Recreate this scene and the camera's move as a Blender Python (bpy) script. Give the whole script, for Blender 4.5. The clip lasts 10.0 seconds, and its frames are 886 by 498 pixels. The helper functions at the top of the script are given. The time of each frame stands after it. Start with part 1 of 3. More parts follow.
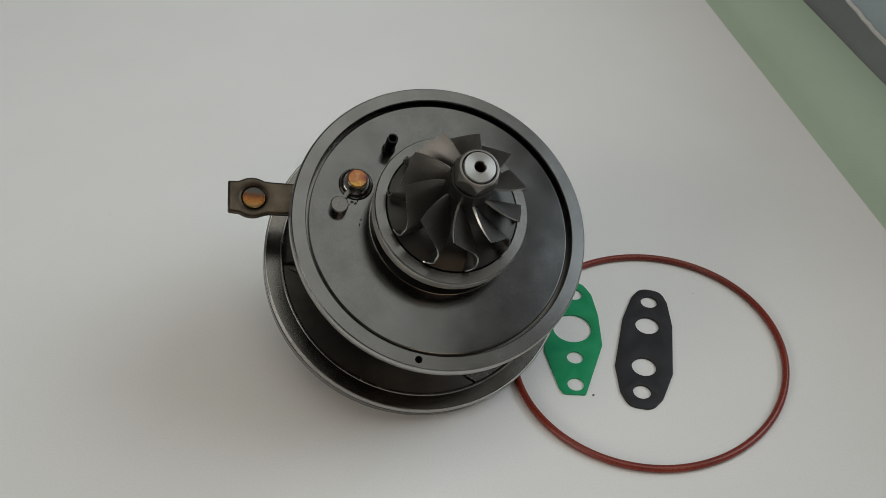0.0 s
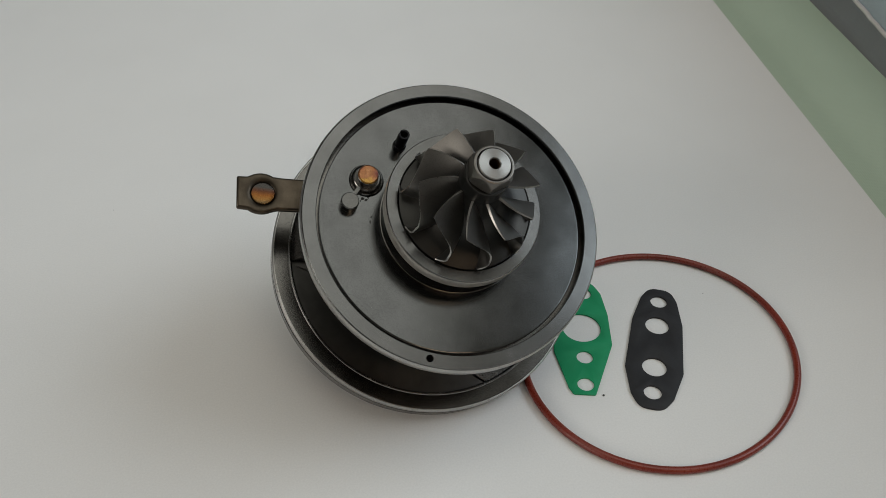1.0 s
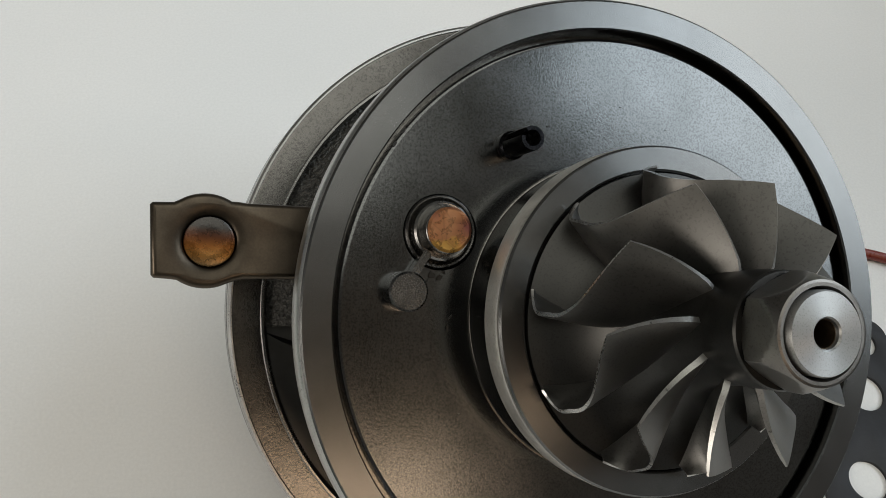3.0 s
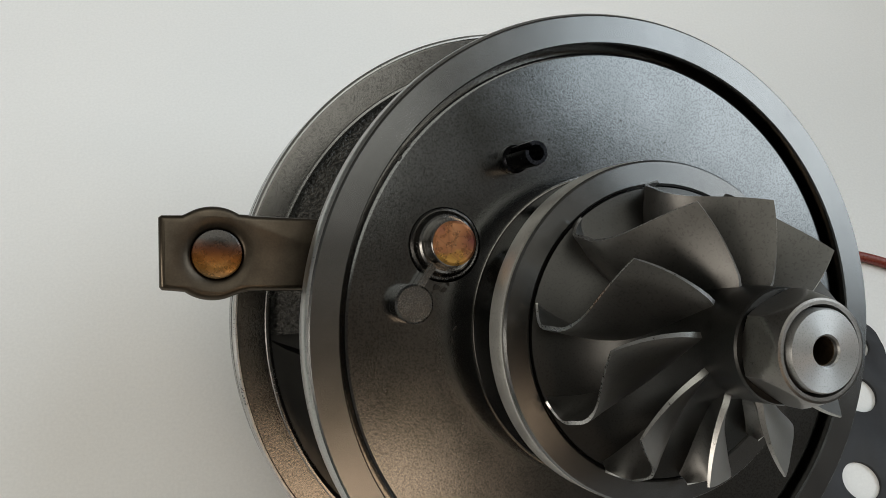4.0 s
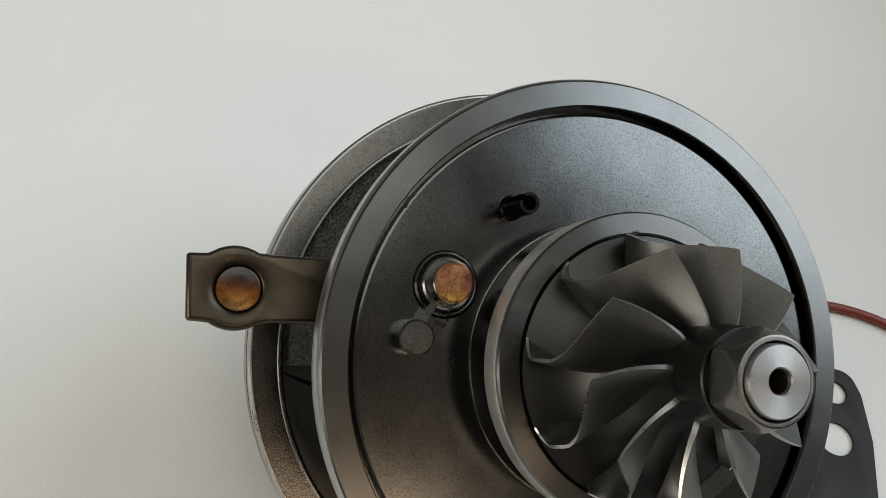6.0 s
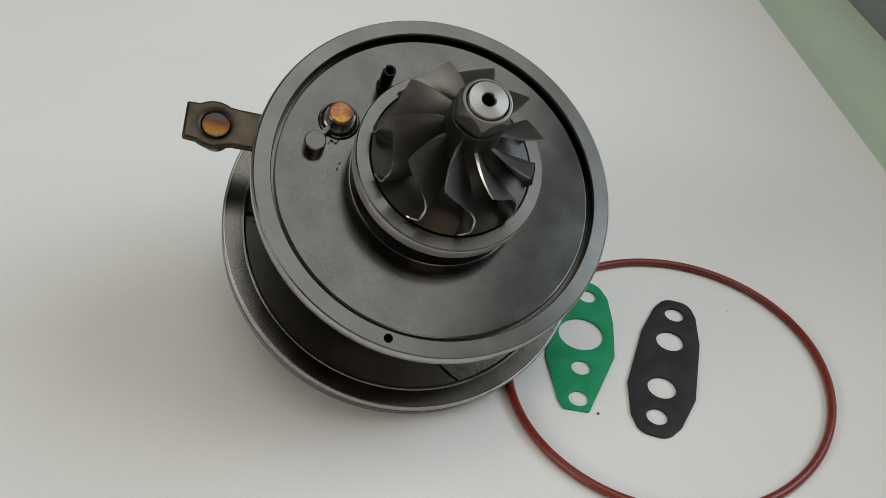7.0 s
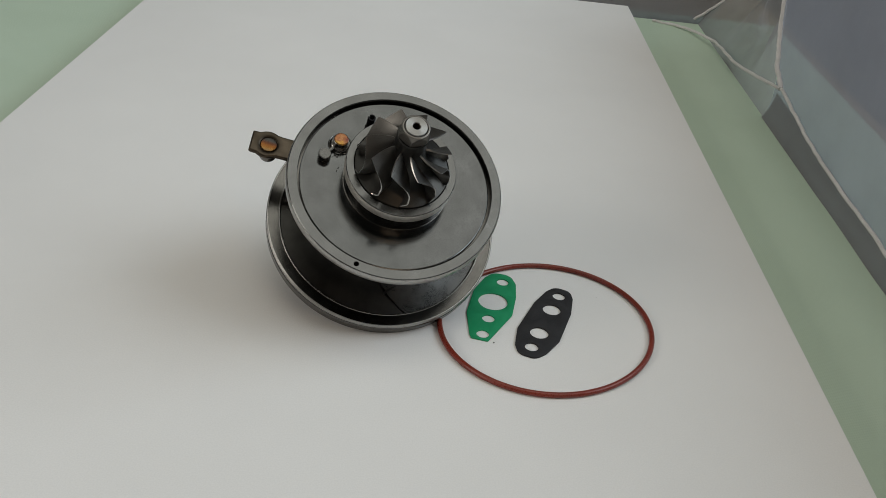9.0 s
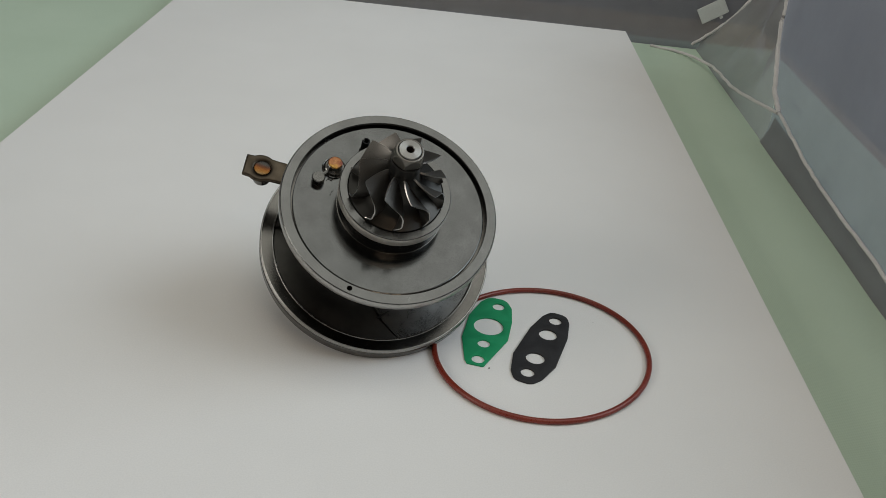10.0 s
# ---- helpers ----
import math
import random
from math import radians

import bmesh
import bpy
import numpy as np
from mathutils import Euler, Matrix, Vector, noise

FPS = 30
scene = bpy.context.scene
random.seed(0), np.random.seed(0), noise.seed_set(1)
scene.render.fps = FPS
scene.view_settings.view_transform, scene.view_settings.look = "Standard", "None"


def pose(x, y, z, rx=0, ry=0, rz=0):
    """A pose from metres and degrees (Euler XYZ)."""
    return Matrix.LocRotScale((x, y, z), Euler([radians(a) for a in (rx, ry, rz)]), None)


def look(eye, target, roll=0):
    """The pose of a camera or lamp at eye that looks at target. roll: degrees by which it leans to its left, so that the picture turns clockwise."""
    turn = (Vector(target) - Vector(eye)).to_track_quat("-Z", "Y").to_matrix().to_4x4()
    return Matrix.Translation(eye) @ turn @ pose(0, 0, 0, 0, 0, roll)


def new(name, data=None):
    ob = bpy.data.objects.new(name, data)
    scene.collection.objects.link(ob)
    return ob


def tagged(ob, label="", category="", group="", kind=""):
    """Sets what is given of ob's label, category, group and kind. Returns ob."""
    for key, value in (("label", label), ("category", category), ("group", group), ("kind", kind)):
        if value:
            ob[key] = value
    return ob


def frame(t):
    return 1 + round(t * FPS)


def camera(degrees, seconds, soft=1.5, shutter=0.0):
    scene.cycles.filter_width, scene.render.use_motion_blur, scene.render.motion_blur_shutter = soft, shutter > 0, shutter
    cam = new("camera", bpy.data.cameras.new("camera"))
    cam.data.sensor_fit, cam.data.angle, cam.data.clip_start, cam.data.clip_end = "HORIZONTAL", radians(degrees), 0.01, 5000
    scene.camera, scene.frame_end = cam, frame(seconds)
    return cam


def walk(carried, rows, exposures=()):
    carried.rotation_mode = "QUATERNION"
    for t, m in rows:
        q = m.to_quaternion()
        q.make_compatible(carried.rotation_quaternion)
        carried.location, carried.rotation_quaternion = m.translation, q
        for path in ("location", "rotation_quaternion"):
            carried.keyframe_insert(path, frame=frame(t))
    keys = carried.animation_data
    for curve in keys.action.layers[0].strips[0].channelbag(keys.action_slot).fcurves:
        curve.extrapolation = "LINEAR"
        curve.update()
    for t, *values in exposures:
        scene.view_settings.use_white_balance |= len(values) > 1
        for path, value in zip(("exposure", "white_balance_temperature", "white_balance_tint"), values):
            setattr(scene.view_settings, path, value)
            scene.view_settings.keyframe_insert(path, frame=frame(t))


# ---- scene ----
cam = camera(53.63, 10.0, soft=0.7)
# seconds, eye in metres, then yaw to the left, pitch up and lean to the left in degrees
PATH = [
    (0, -0.0039, -0.0129, 0.2528, -1.104, -41.229, 0.584),
    (0.5, -0.0066, -0.0100, 0.2510, -1.487, -41.545, 1.095),
    (1, -0.0087, -0.0105, 0.2501, -1.423, -41.287, 1.151),
    (1.5, -0.0105, 0.0025, 0.2408, -1.841, -42.599, 2.123),
    (1.7, -0.0150, 0.0301, 0.2296, -3.850, -44.617, 3.748),
    (2, -0.0216, 0.0846, 0.2114, -5.022, -49.687, 5.602),
    (2.2, -0.0240, 0.1117, 0.2020, -5.940, -52.852, 6.982),
    (2.5, -0.0346, 0.1363, 0.1882, -8.083, -55.472, 9.322),
    (2.7, -0.0390, 0.1444, 0.1869, -9.012, -56.581, 10.140),
    (3.8, -0.0408, 0.1498, 0.1892, -11.134, -58.354, 11.620),
    (4, -0.0420, 0.1493, 0.1902, -11.120, -58.109, 11.747),
    (4.5, -0.0439, 0.1671, 0.1719, -11.466, -59.095, 12.431),
    (5, -0.0444, 0.1724, 0.1657, -13.283, -59.791, 14.230),
    (5.2, -0.0449, 0.1725, 0.1664, -12.328, -60.253, 13.459),
    (6.3, -0.0408, 0.1062, 0.2125, -8.191, -49.613, 10.467),
    (6.5, -0.0355, 0.0783, 0.2151, -6.370, -45.722, 9.097),
    (6.7, -0.0220, 0.0575, 0.2095, -3.993, -43.587, 8.307),
    (7, 0.0049, 0.0150, 0.2055, 0.446, -39.511, 6.017),
    (7.2, 0.0243, -0.0045, 0.2049, 2.851, -38.664, 4.832),
    (7.5, 0.0428, -0.0376, 0.2150, 3.925, -37.577, 4.611),
    (8, 0.0551, -0.1020, 0.2428, 4.975, -35.260, 4.383),
    (8.5, 0.0602, -0.1410, 0.2552, 5.050, -33.035, 5.681),
    (9, 0.0563, -0.1426, 0.2536, 5.042, -31.447, 6.684),
    (9.5, 0.0551, -0.1379, 0.2513, 5.227, -30.723, 7.036),
    (10, 0.0589, -0.1391, 0.2518, 5.326, -29.856, 6.557),
]


def aim(x, y, z, yaw, pitch, lean):
    return pose(x, y, z, 0, 0, yaw) @ pose(0, 0, 0, 90 + pitch) @ pose(0, 0, 0, 0, 0, lean)


EXPOSURES = [(0.0, -0.45), (1.5, -0.46), (2.0, -0.4), (2.5, -0.16), (4.0, 0.03), (5.2, 0.08), (6.5, -0.1), (7.5, -0.23), (10.0, -0.4)]
walk(cam, [(t, aim(*row)) for t, *row in PATH], EXPOSURES)

# ---- light ----
world = bpy.data.worlds.new("world")
scene.world = world
world.use_nodes = True
wn = world.node_tree
sky = wn.nodes.new("ShaderNodeTexSky")
sky.sky_type, sky.sun_disc, sky.sun_elevation, sky.sun_rotation = "NISHITA", False, radians(35), radians(90)
wn.links.new(sky.outputs[0], wn.nodes["Background"].inputs[0])
wn.nodes["Background"].inputs[1].default_value = 0.1


def opening_lamp(name, m, width, height, power, colour):
    """An area lamp set in an opening of the unseen room."""
    lamp = bpy.data.lights.new(name, "AREA")
    lamp.shape, lamp.size, lamp.size_y, lamp.energy, lamp.color = "RECTANGLE", width, height, power, colour
    ob = new(name, lamp)
    ob.matrix_world = m
    return ob


ROOM = (-1.9, 1.7, -2.2, 1.9, -0.75, 3.15)
# lamp openings in the unseen walls: along the wall from, to, then sill and head heights; the ceiling's opening: x and y
WIN_EAST, OPEN_CORNER, OPEN_WEST, OPEN_SOUTH = (-0.3, 1.7, 0.75, 2.45), (-2.18, -1.85, 1.95, 2.6), (-2.15, -0.45, 0.75, 1.55), (0.95, 1.68, 2.15, 2.65)
OPEN_TOP = (-1.3, 1.6, -1.1, 1.3)
opening_lamp("window_light_east", look((ROOM[1] + 0.05, 0.7, 1.6), (0.0, 0.7, 1.6)), 2.0, 1.7, 44.0, (0.79, 0.918, 1.0))
# Added fill from the west: lifts the shadow beside the cartridge, no window known there.
opening_lamp("added_fill_west", look((ROOM[0] - 0.05, -1.3, 1.15), (0.0, -1.3, 1.15)), 1.7, 0.8, 33.0, (1.0, 0.925, 0.82))
# Two added warm lamps, set where the plate would mirror a warm patch.
opening_lamp("added_warm_corner", look((ROOM[1] + 0.05, -2.015, 2.275), (0.0, -2.015, 2.275)), 0.33, 0.65, 4.4, (1.0, 0.72, 0.47))
opening_lamp("added_warm_south", look((1.315, ROOM[2] - 0.05, 2.4), (1.315, 0.0, 2.4)), 0.73, 0.5, 9.0, (1.0, 0.72, 0.47))
# Added overhead lamp that evens out the board; no skylight is known.
opening_lamp("added_overhead_light", pose(0.15, 0.1, ROOM[5] + 0.06), 2.9, 2.4, 36.5, (0.985, 0.96, 0.815))

# ---- materials ----


def material(name):
    m = bpy.data.materials.new(name)
    m.use_nodes = True
    return m, m.node_tree.nodes, m.node_tree.links, m.node_tree.nodes["Principled BSDF"]


def noise_at(nodes, links, scale, detail=3.0, rough=0.6, stretch=None):
    coord = nodes.new("ShaderNodeTexCoord")
    tex = nodes.new("ShaderNodeTexNoise")
    tex.inputs["Scale"].default_value, tex.inputs["Detail"].default_value, tex.inputs["Roughness"].default_value = scale, detail, rough
    if stretch:
        mp = nodes.new("ShaderNodeMapping")
        mp.inputs["Scale"].default_value = stretch
        links.new(coord.outputs["Object"], mp.inputs["Vector"])
        links.new(mp.outputs["Vector"], tex.inputs["Vector"])
    else:
        links.new(coord.outputs["Object"], tex.inputs["Vector"])
    return tex.outputs["Fac"]


def ramp(nodes, links, fac, stops):
    r = nodes.new("ShaderNodeValToRGB")
    while len(r.color_ramp.elements) < len(stops):
        r.color_ramp.elements.new(0.5)
    for e, (at, c) in zip(r.color_ramp.elements, stops):
        e.position = at
        e.color = (*c, 1) if isinstance(c, tuple) else (c, c, c, 1)
    links.new(fac, r.inputs["Fac"])
    return r.outputs["Color"]


def mix(nodes, links, fac, a, b, kind="MIX"):
    m = nodes.new("ShaderNodeMix")
    m.data_type, m.blend_type = "RGBA", kind
    for sock, v in ((m.inputs["Factor"], fac), (m.inputs["A"], a), (m.inputs["B"], b)):
        if isinstance(v, (int, float)):
            sock.default_value = v
        elif isinstance(v, tuple):
            sock.default_value = (*v, 1)
        else:
            links.new(v, sock)
    return m.outputs["Result"]


def bump(nodes, links, shader, fac, depth, strength=1.0):
    b = nodes.new("ShaderNodeBump")
    b.inputs["Distance"].default_value, b.inputs["Strength"].default_value = depth, strength
    links.new(fac, b.inputs["Height"])
    if shader.inputs["Normal"].is_linked:
        links.new(shader.inputs["Normal"].links[0].from_socket, b.inputs["Normal"])
    links.new(b.outputs["Normal"], shader.inputs["Normal"])


def metal(name, light, dark, rough, grain=4500.0, relief=0.00002, blotch=60.0, spots=0.0, spread=0.1, lathe=0.0, metallic=1.0, tooth=0.3, speck=0.47):
    """Bare metal: a fine grain, broad stains, small dark pits where wanted, and the drawn-out gloss of lathe-turned faces."""
    m, n, l, b = material(name)
    broad = noise_at(n, l, blotch, 4)
    fine = noise_at(n, l, grain, 2)
    colour = ramp(n, l, broad, [(0.3, dark), (0.7, light)])
    colour = mix(n, l, tooth, colour, ramp(n, l, fine, [(speck - 0.14, 0.3), (speck, 1.0)]), "MULTIPLY")
    if spots:
        pits = noise_at(n, l, 2300.0, 2, 0.6)
        where = noise_at(n, l, 95.0, 3, 0.6)
        pit = mix(n, l, 1.0, ramp(n, l, pits, [(0.66, 0.0), (0.72, 1.0)]), ramp(n, l, where, [(0.5, 0.0), (0.62, spots)]), "MULTIPLY")
        colour = mix(n, l, pit, colour, tuple(0.2 * c for c in dark))
    l.new(colour, b.inputs["Base Color"])
    l.new(ramp(n, l, mix(n, l, 0.5, broad, fine), [(0.3, max(rough - spread, 0.03)), (0.7, rough + spread)]), b.inputs["Roughness"])
    b.inputs["Metallic"].default_value = metallic
    if lathe:
        b.inputs["Anisotropic"].default_value, b.inputs["Anisotropic Rotation"].default_value = lathe, 0.25
        tang = n.new("ShaderNodeTangent")
        tang.direction_type, tang.axis = "RADIAL", "Z"
        l.new(tang.outputs["Tangent"], b.inputs["Tangent"])
    bump(n, l, b, fine, relief, 0.6)
    return m


STEEL = metal("machined_steel", (0.14, 0.137, 0.13), (0.1, 0.098, 0.093), 0.26, relief=0.000005, blotch=150, spots=0.15, tooth=0.15)
PLATE = metal("satin_steel", (0.134, 0.136, 0.135), (0.096, 0.098, 0.096), 0.165, 2900, 0.000013, 75, spots=0.3, lathe=0.25, spread=0.05, tooth=0.4, speck=0.52)
RIM = metal("turned_rim_steel", (0.16, 0.16, 0.156), (0.12, 0.12, 0.117), 0.24, 4200, 0.00001, 60, spots=0.1, lathe=0.5, spread=0.04, tooth=0.25)
RING = metal("turned_steel", (0.32, 0.315, 0.3), (0.25, 0.245, 0.234), 0.26, relief=0.000004, blotch=80, lathe=0.6, spread=0.03, spots=0.4)
COLLAR = metal("dull_turned_steel", (0.155, 0.154, 0.149), (0.125, 0.124, 0.12), 0.24, 4000, 0.000002, 160, lathe=0.8, spread=0.03, tooth=0.15)
# The collar band's steel is made pale to carry light thrown off the board.
BAND = metal("board_lit_band", (0.66, 0.64, 0.59), (0.52, 0.5, 0.46), 0.4, 2600, 0.000006, 240, spots=0.3, spread=0.06, tooth=0.2, metallic=0.75)
DARK_STEEL = metal("oxidised_steel", (0.26, 0.252, 0.24), (0.18, 0.175, 0.166), 0.25, 3000, 0.000006, 70, spots=0.4, lathe=0.7, spread=0.05)
BRIGHT = metal("bright_steel", (0.36, 0.353, 0.34), (0.3, 0.295, 0.283), 0.42, relief=0.000002, blotch=120, lathe=0.75, spread=0.02)
ALLOY = metal("cast_alloy", (0.165, 0.159, 0.148), (0.13, 0.125, 0.116), 0.44, 2600, 0.000012, 110, spread=0.06, metallic=0.95)
# The blades' alloy made darker: shade between the blades, put into the hub's colour.
SHADED_ALLOY = metal("shaded_alloy", (0.055, 0.053, 0.05), (0.042, 0.041, 0.038), 0.38, 3400, 0.000004, 110, spread=0.04)
# Lighter alloy for the blades' leading edges, painting in the glint they catch.
GLINT_ALLOY = metal("glint_alloy_edge", (0.4, 0.39, 0.37), (0.3, 0.29, 0.27), 0.34, 3000, 0.000005, 160)
# Paler steel for outer edges: the white board's reflection, put into the colour.
EDGE = metal("board_lit_edge", (0.46, 0.452, 0.433), (0.38, 0.373, 0.357), 0.33, 3000, 0.000004, 160)
BLADE_EDGE = metal("worn_bright_edge", (0.5, 0.49, 0.465), (0.4, 0.39, 0.37), 0.3, 3000, 0.000005, 160)
PAD = metal("machined_face", (0.15, 0.146, 0.139), (0.1, 0.098, 0.093), 0.3, 3500, 0.000005, 90, spots=0.6)
NUT = metal("nut_steel", (0.19, 0.177, 0.16), (0.13, 0.121, 0.11), 0.36, 3000, 0.00001, 180, spots=0.6, spread=0.06)
FLANGE = metal("dark_turned_steel", (0.16, 0.154, 0.143), (0.12, 0.115, 0.107), 0.2, 2600, 0.00003, 70, lathe=0.3, spread=0.06, tooth=0.5, speck=0.5)
BORE = metal("brown_bore", (0.12, 0.085, 0.055), (0.05, 0.036, 0.024), 0.35, 3000, 0.00001, 400, metallic=0.9)
BLACK_PIN = metal("black_oxide", (0.02, 0.02, 0.022), (0.01, 0.01, 0.011), 0.3, 3000, 0.000005, 200, metallic=1.0)


def cast_iron():
    m, n, l, b = material("cast_iron")
    broad, lumps, grit = noise_at(n, l, 90, 4), noise_at(n, l, 1500, 2, 0.5), noise_at(n, l, 4200, 2)
    # Hollows between the lumps are darkened in the colour, as shade would do.
    l.new(mix(n, l, 0.6, ramp(n, l, broad, [(0.3, (0.055, 0.052, 0.046)), (0.7, (0.085, 0.081, 0.072))]), ramp(n, l, lumps, [(0.36, 0.08), (0.6, 1.0)]), "MULTIPLY"), b.inputs["Base Color"])
    b.inputs["Metallic"].default_value, b.inputs["Roughness"].default_value = 0.6, 0.4
    bump(n, l, b, lumps, 0.0009)
    bump(n, l, b, grit, 0.00015)
    return m


def turned_iron():
    """Machined cast iron with the fine rings of the lathe tool."""
    m, n, l, b = material("turned_iron")
    broad, grit = noise_at(n, l, 70, 4), noise_at(n, l, 1500, 2)
    coord = n.new("ShaderNodeTexCoord")
    wave = n.new("ShaderNodeTexWave")
    wave.wave_type, wave.rings_direction = "RINGS", "Z"
    wave.inputs["Scale"].default_value, wave.inputs["Distortion"].default_value = 900.0, 0.6
    l.new(coord.outputs["Object"], wave.inputs["Vector"])
    l.new(ramp(n, l, broad, [(0.3, (0.055, 0.053, 0.049)), (0.7, (0.085, 0.081, 0.075))]), b.inputs["Base Color"])
    l.new(ramp(n, l, grit, [(0.3, 0.32), (0.7, 0.4)]), b.inputs["Roughness"])
    b.inputs["Metallic"].default_value = 0.9
    bump(n, l, b, wave.outputs["Fac"], 0.00001, 0.5)
    return m


CAST, TURNED = cast_iron(), turned_iron()


def along_axis(nodes, links, axis, lo, hi):
    """Runs from 0 to 1 along one axis of the object."""
    sep, mr = nodes.new("ShaderNodeSeparateXYZ"), nodes.new("ShaderNodeMapRange")
    links.new(nodes.new("ShaderNodeTexCoord").outputs["Object"], sep.inputs[0])
    mr.inputs["From Min"].default_value, mr.inputs["From Max"].default_value = lo, hi
    links.new(sep.outputs[axis], mr.inputs["Value"])
    return mr.outputs["Result"]


def away_from(nodes, links, centre, near, far):
    """Runs from 0 to 1 with the distance from a place on the object."""
    gap, mr = nodes.new("ShaderNodeVectorMath"), nodes.new("ShaderNodeMapRange")
    gap.operation = "DISTANCE"
    links.new(nodes.new("ShaderNodeTexCoord").outputs["Object"], gap.inputs[0])
    gap.inputs[1].default_value = centre
    mr.inputs["From Min"].default_value, mr.inputs["From Max"].default_value = near, far
    links.new(gap.outputs["Value"], mr.inputs["Value"])
    return mr.outputs["Result"]


RIVET_AT = (-0.0616, 0.0089)


def heat_tinted():
    """Lever steel: brown with heat, darker round the rivet, with fine scratches."""
    m, n, l, b = material("heat_tinted_steel")
    broad, fine = noise_at(n, l, 130, 4), noise_at(n, l, 3000, 2)
    scratch = noise_at(n, l, 900, 3, 0.6, (1.0, 0.12, 1.0))
    colour = ramp(n, l, broad, [(0.3, (0.062, 0.05, 0.037)), (0.7, (0.105, 0.085, 0.064))])
    rivet_tone = ramp(n, l, mix(n, l, 0.25, away_from(n, l, (*RIVET_AT, 0.0024), 0.0036, 0.0078), broad), [(0.15, 0.5), (0.75, 1.0)])
    colour = mix(n, l, 1.0, colour, rivet_tone, "MULTIPLY")
    l.new(mix(n, l, 0.3, colour, ramp(n, l, fine, [(0.3, 0.5), (0.7, 1.0)]), "MULTIPLY"), b.inputs["Base Color"])
    l.new(ramp(n, l, scratch, [(0.3, 0.3), (0.7, 0.44)]), b.inputs["Roughness"])
    b.inputs["Metallic"].default_value = 1.0
    bump(n, l, b, fine, 0.00001, 0.6)
    return m


LEVER = heat_tinted()


def copper():
    m, n, l, b = material("tinned_copper")
    a, c = noise_at(n, l, 260, 2, 0.5), noise_at(n, l, 900, 3)
    colour = ramp(n, l, a, [(0.3, (0.15, 0.05, 0.04)), (0.5, (0.27, 0.115, 0.05)), (0.7, (0.33, 0.16, 0.075))])
    low = mix(n, l, 0.5, along_axis(n, l, "Y", 0.0126, 0.0082), noise_at(n, l, 420, 2, 0.5))
    colour = mix(n, l, ramp(n, l, low, [(0.56, 0.0), (0.66, 0.75)]), colour, (0.46, 0.27, 0.06))
    crack = n.new("ShaderNodeTexVoronoi")
    crack.feature = "DISTANCE_TO_EDGE"
    crack.inputs["Scale"].default_value = 420.0
    l.new(n.new("ShaderNodeTexCoord").outputs["Object"], crack.inputs["Vector"])
    l.new(mix(n, l, ramp(n, l, crack.outputs["Distance"], [(0.01, 0.25), (0.04, 0.0)]), colour, (0.05, 0.02, 0.012)), b.inputs["Base Color"])
    l.new(ramp(n, l, c, [(0.3, 0.2), (0.7, 0.4)]), b.inputs["Roughness"])
    b.inputs["Metallic"].default_value = 0.85
    bump(n, l, b, a, 0.00015)
    return m


def amber():
    """A rivet head graded along Y, from near black through amber to straw."""
    m, n, l, b = material("graded_rivet")
    a, c = noise_at(n, l, 300, 3, 0.5), noise_at(n, l, 1100, 2)
    fade = mix(n, l, 0.14, along_axis(n, l, "Y", RIVET_AT[1] + 0.0034, RIVET_AT[1] - 0.0036), a)
    l.new(ramp(n, l, fade, [(0.22, (0.05, 0.046, 0.042)), (0.4, (0.085, 0.03, 0.012)), (0.58, (0.19, 0.068, 0.012)), (0.76, (0.22, 0.105, 0.025)), (0.9, (0.2, 0.13, 0.06))]), b.inputs["Base Color"])
    l.new(ramp(n, l, c, [(0.3, 0.22), (0.7, 0.34)]), b.inputs["Roughness"])
    b.inputs["Metallic"].default_value = 0.75
    bump(n, l, b, a, 0.00008)
    return m


def matte(name, light, dark, rough, broad=30.0, fine=900.0, relief=0.00005, weave=0.0, thin=0.0, gloss=0.3, sheer=0.0):
    m, n, l, b = material(name)
    f = noise_at(n, l, fine, 3)
    c = mix(n, l, 0.25, ramp(n, l, noise_at(n, l, broad, 4), [(0.3, dark), (0.7, light)]), ramp(n, l, f, [(0.3, 0.75), (0.7, 1.0)]), "MULTIPLY")
    l.new(c, b.inputs["Base Color"])
    l.new(ramp(n, l, f, [(0.3, rough - 0.06), (0.7, rough + 0.06)]), b.inputs["Roughness"])
    b.inputs["Specular IOR Level"].default_value = gloss
    bump(n, l, b, f, relief, 0.6)
    if weave:
        coord = n.new("ShaderNodeTexCoord")
        for axis in ("X", "Y", "Z"):
            w = n.new("ShaderNodeTexWave")
            w.bands_direction = axis
            w.inputs["Scale"].default_value = weave
            l.new(coord.outputs["Object"], w.inputs["Vector"])
            bump(n, l, b, w.outputs["Fac"], 0.00006, 0.4)
    if thin:
        glow = n.new("ShaderNodeBsdfTranslucent")
        l.new(c, glow.inputs["Color"])
        blend = n.new("ShaderNodeMixShader")
        blend.inputs[0].default_value = thin
        l.new(b.outputs[0], blend.inputs[1]), l.new(glow.outputs[0], blend.inputs[2])
        l.new(blend.outputs[0], n["Material Output"].inputs["Surface"])
        if sheer:
            gaps = n.new("ShaderNodeMixShader")
            gaps.inputs[0].default_value = sheer
            l.new(blend.outputs[0], gaps.inputs[1]), l.new(n.new("ShaderNodeBsdfTransparent").outputs[0], gaps.inputs[2])
            l.new(gaps.outputs[0], n["Material Output"].inputs["Surface"])
    return m


COPPER, AMBER = copper(), amber()
BOARD = matte("white_laminate", (0.80, 0.795, 0.78), (0.765, 0.76, 0.745), 0.55, 9, 1400, 0.00001)
GREEN = matte("green_cloth", (0.55, 0.665, 0.525), (0.52, 0.635, 0.495), 0.85, 12, 1200, 0.00008, weave=260)
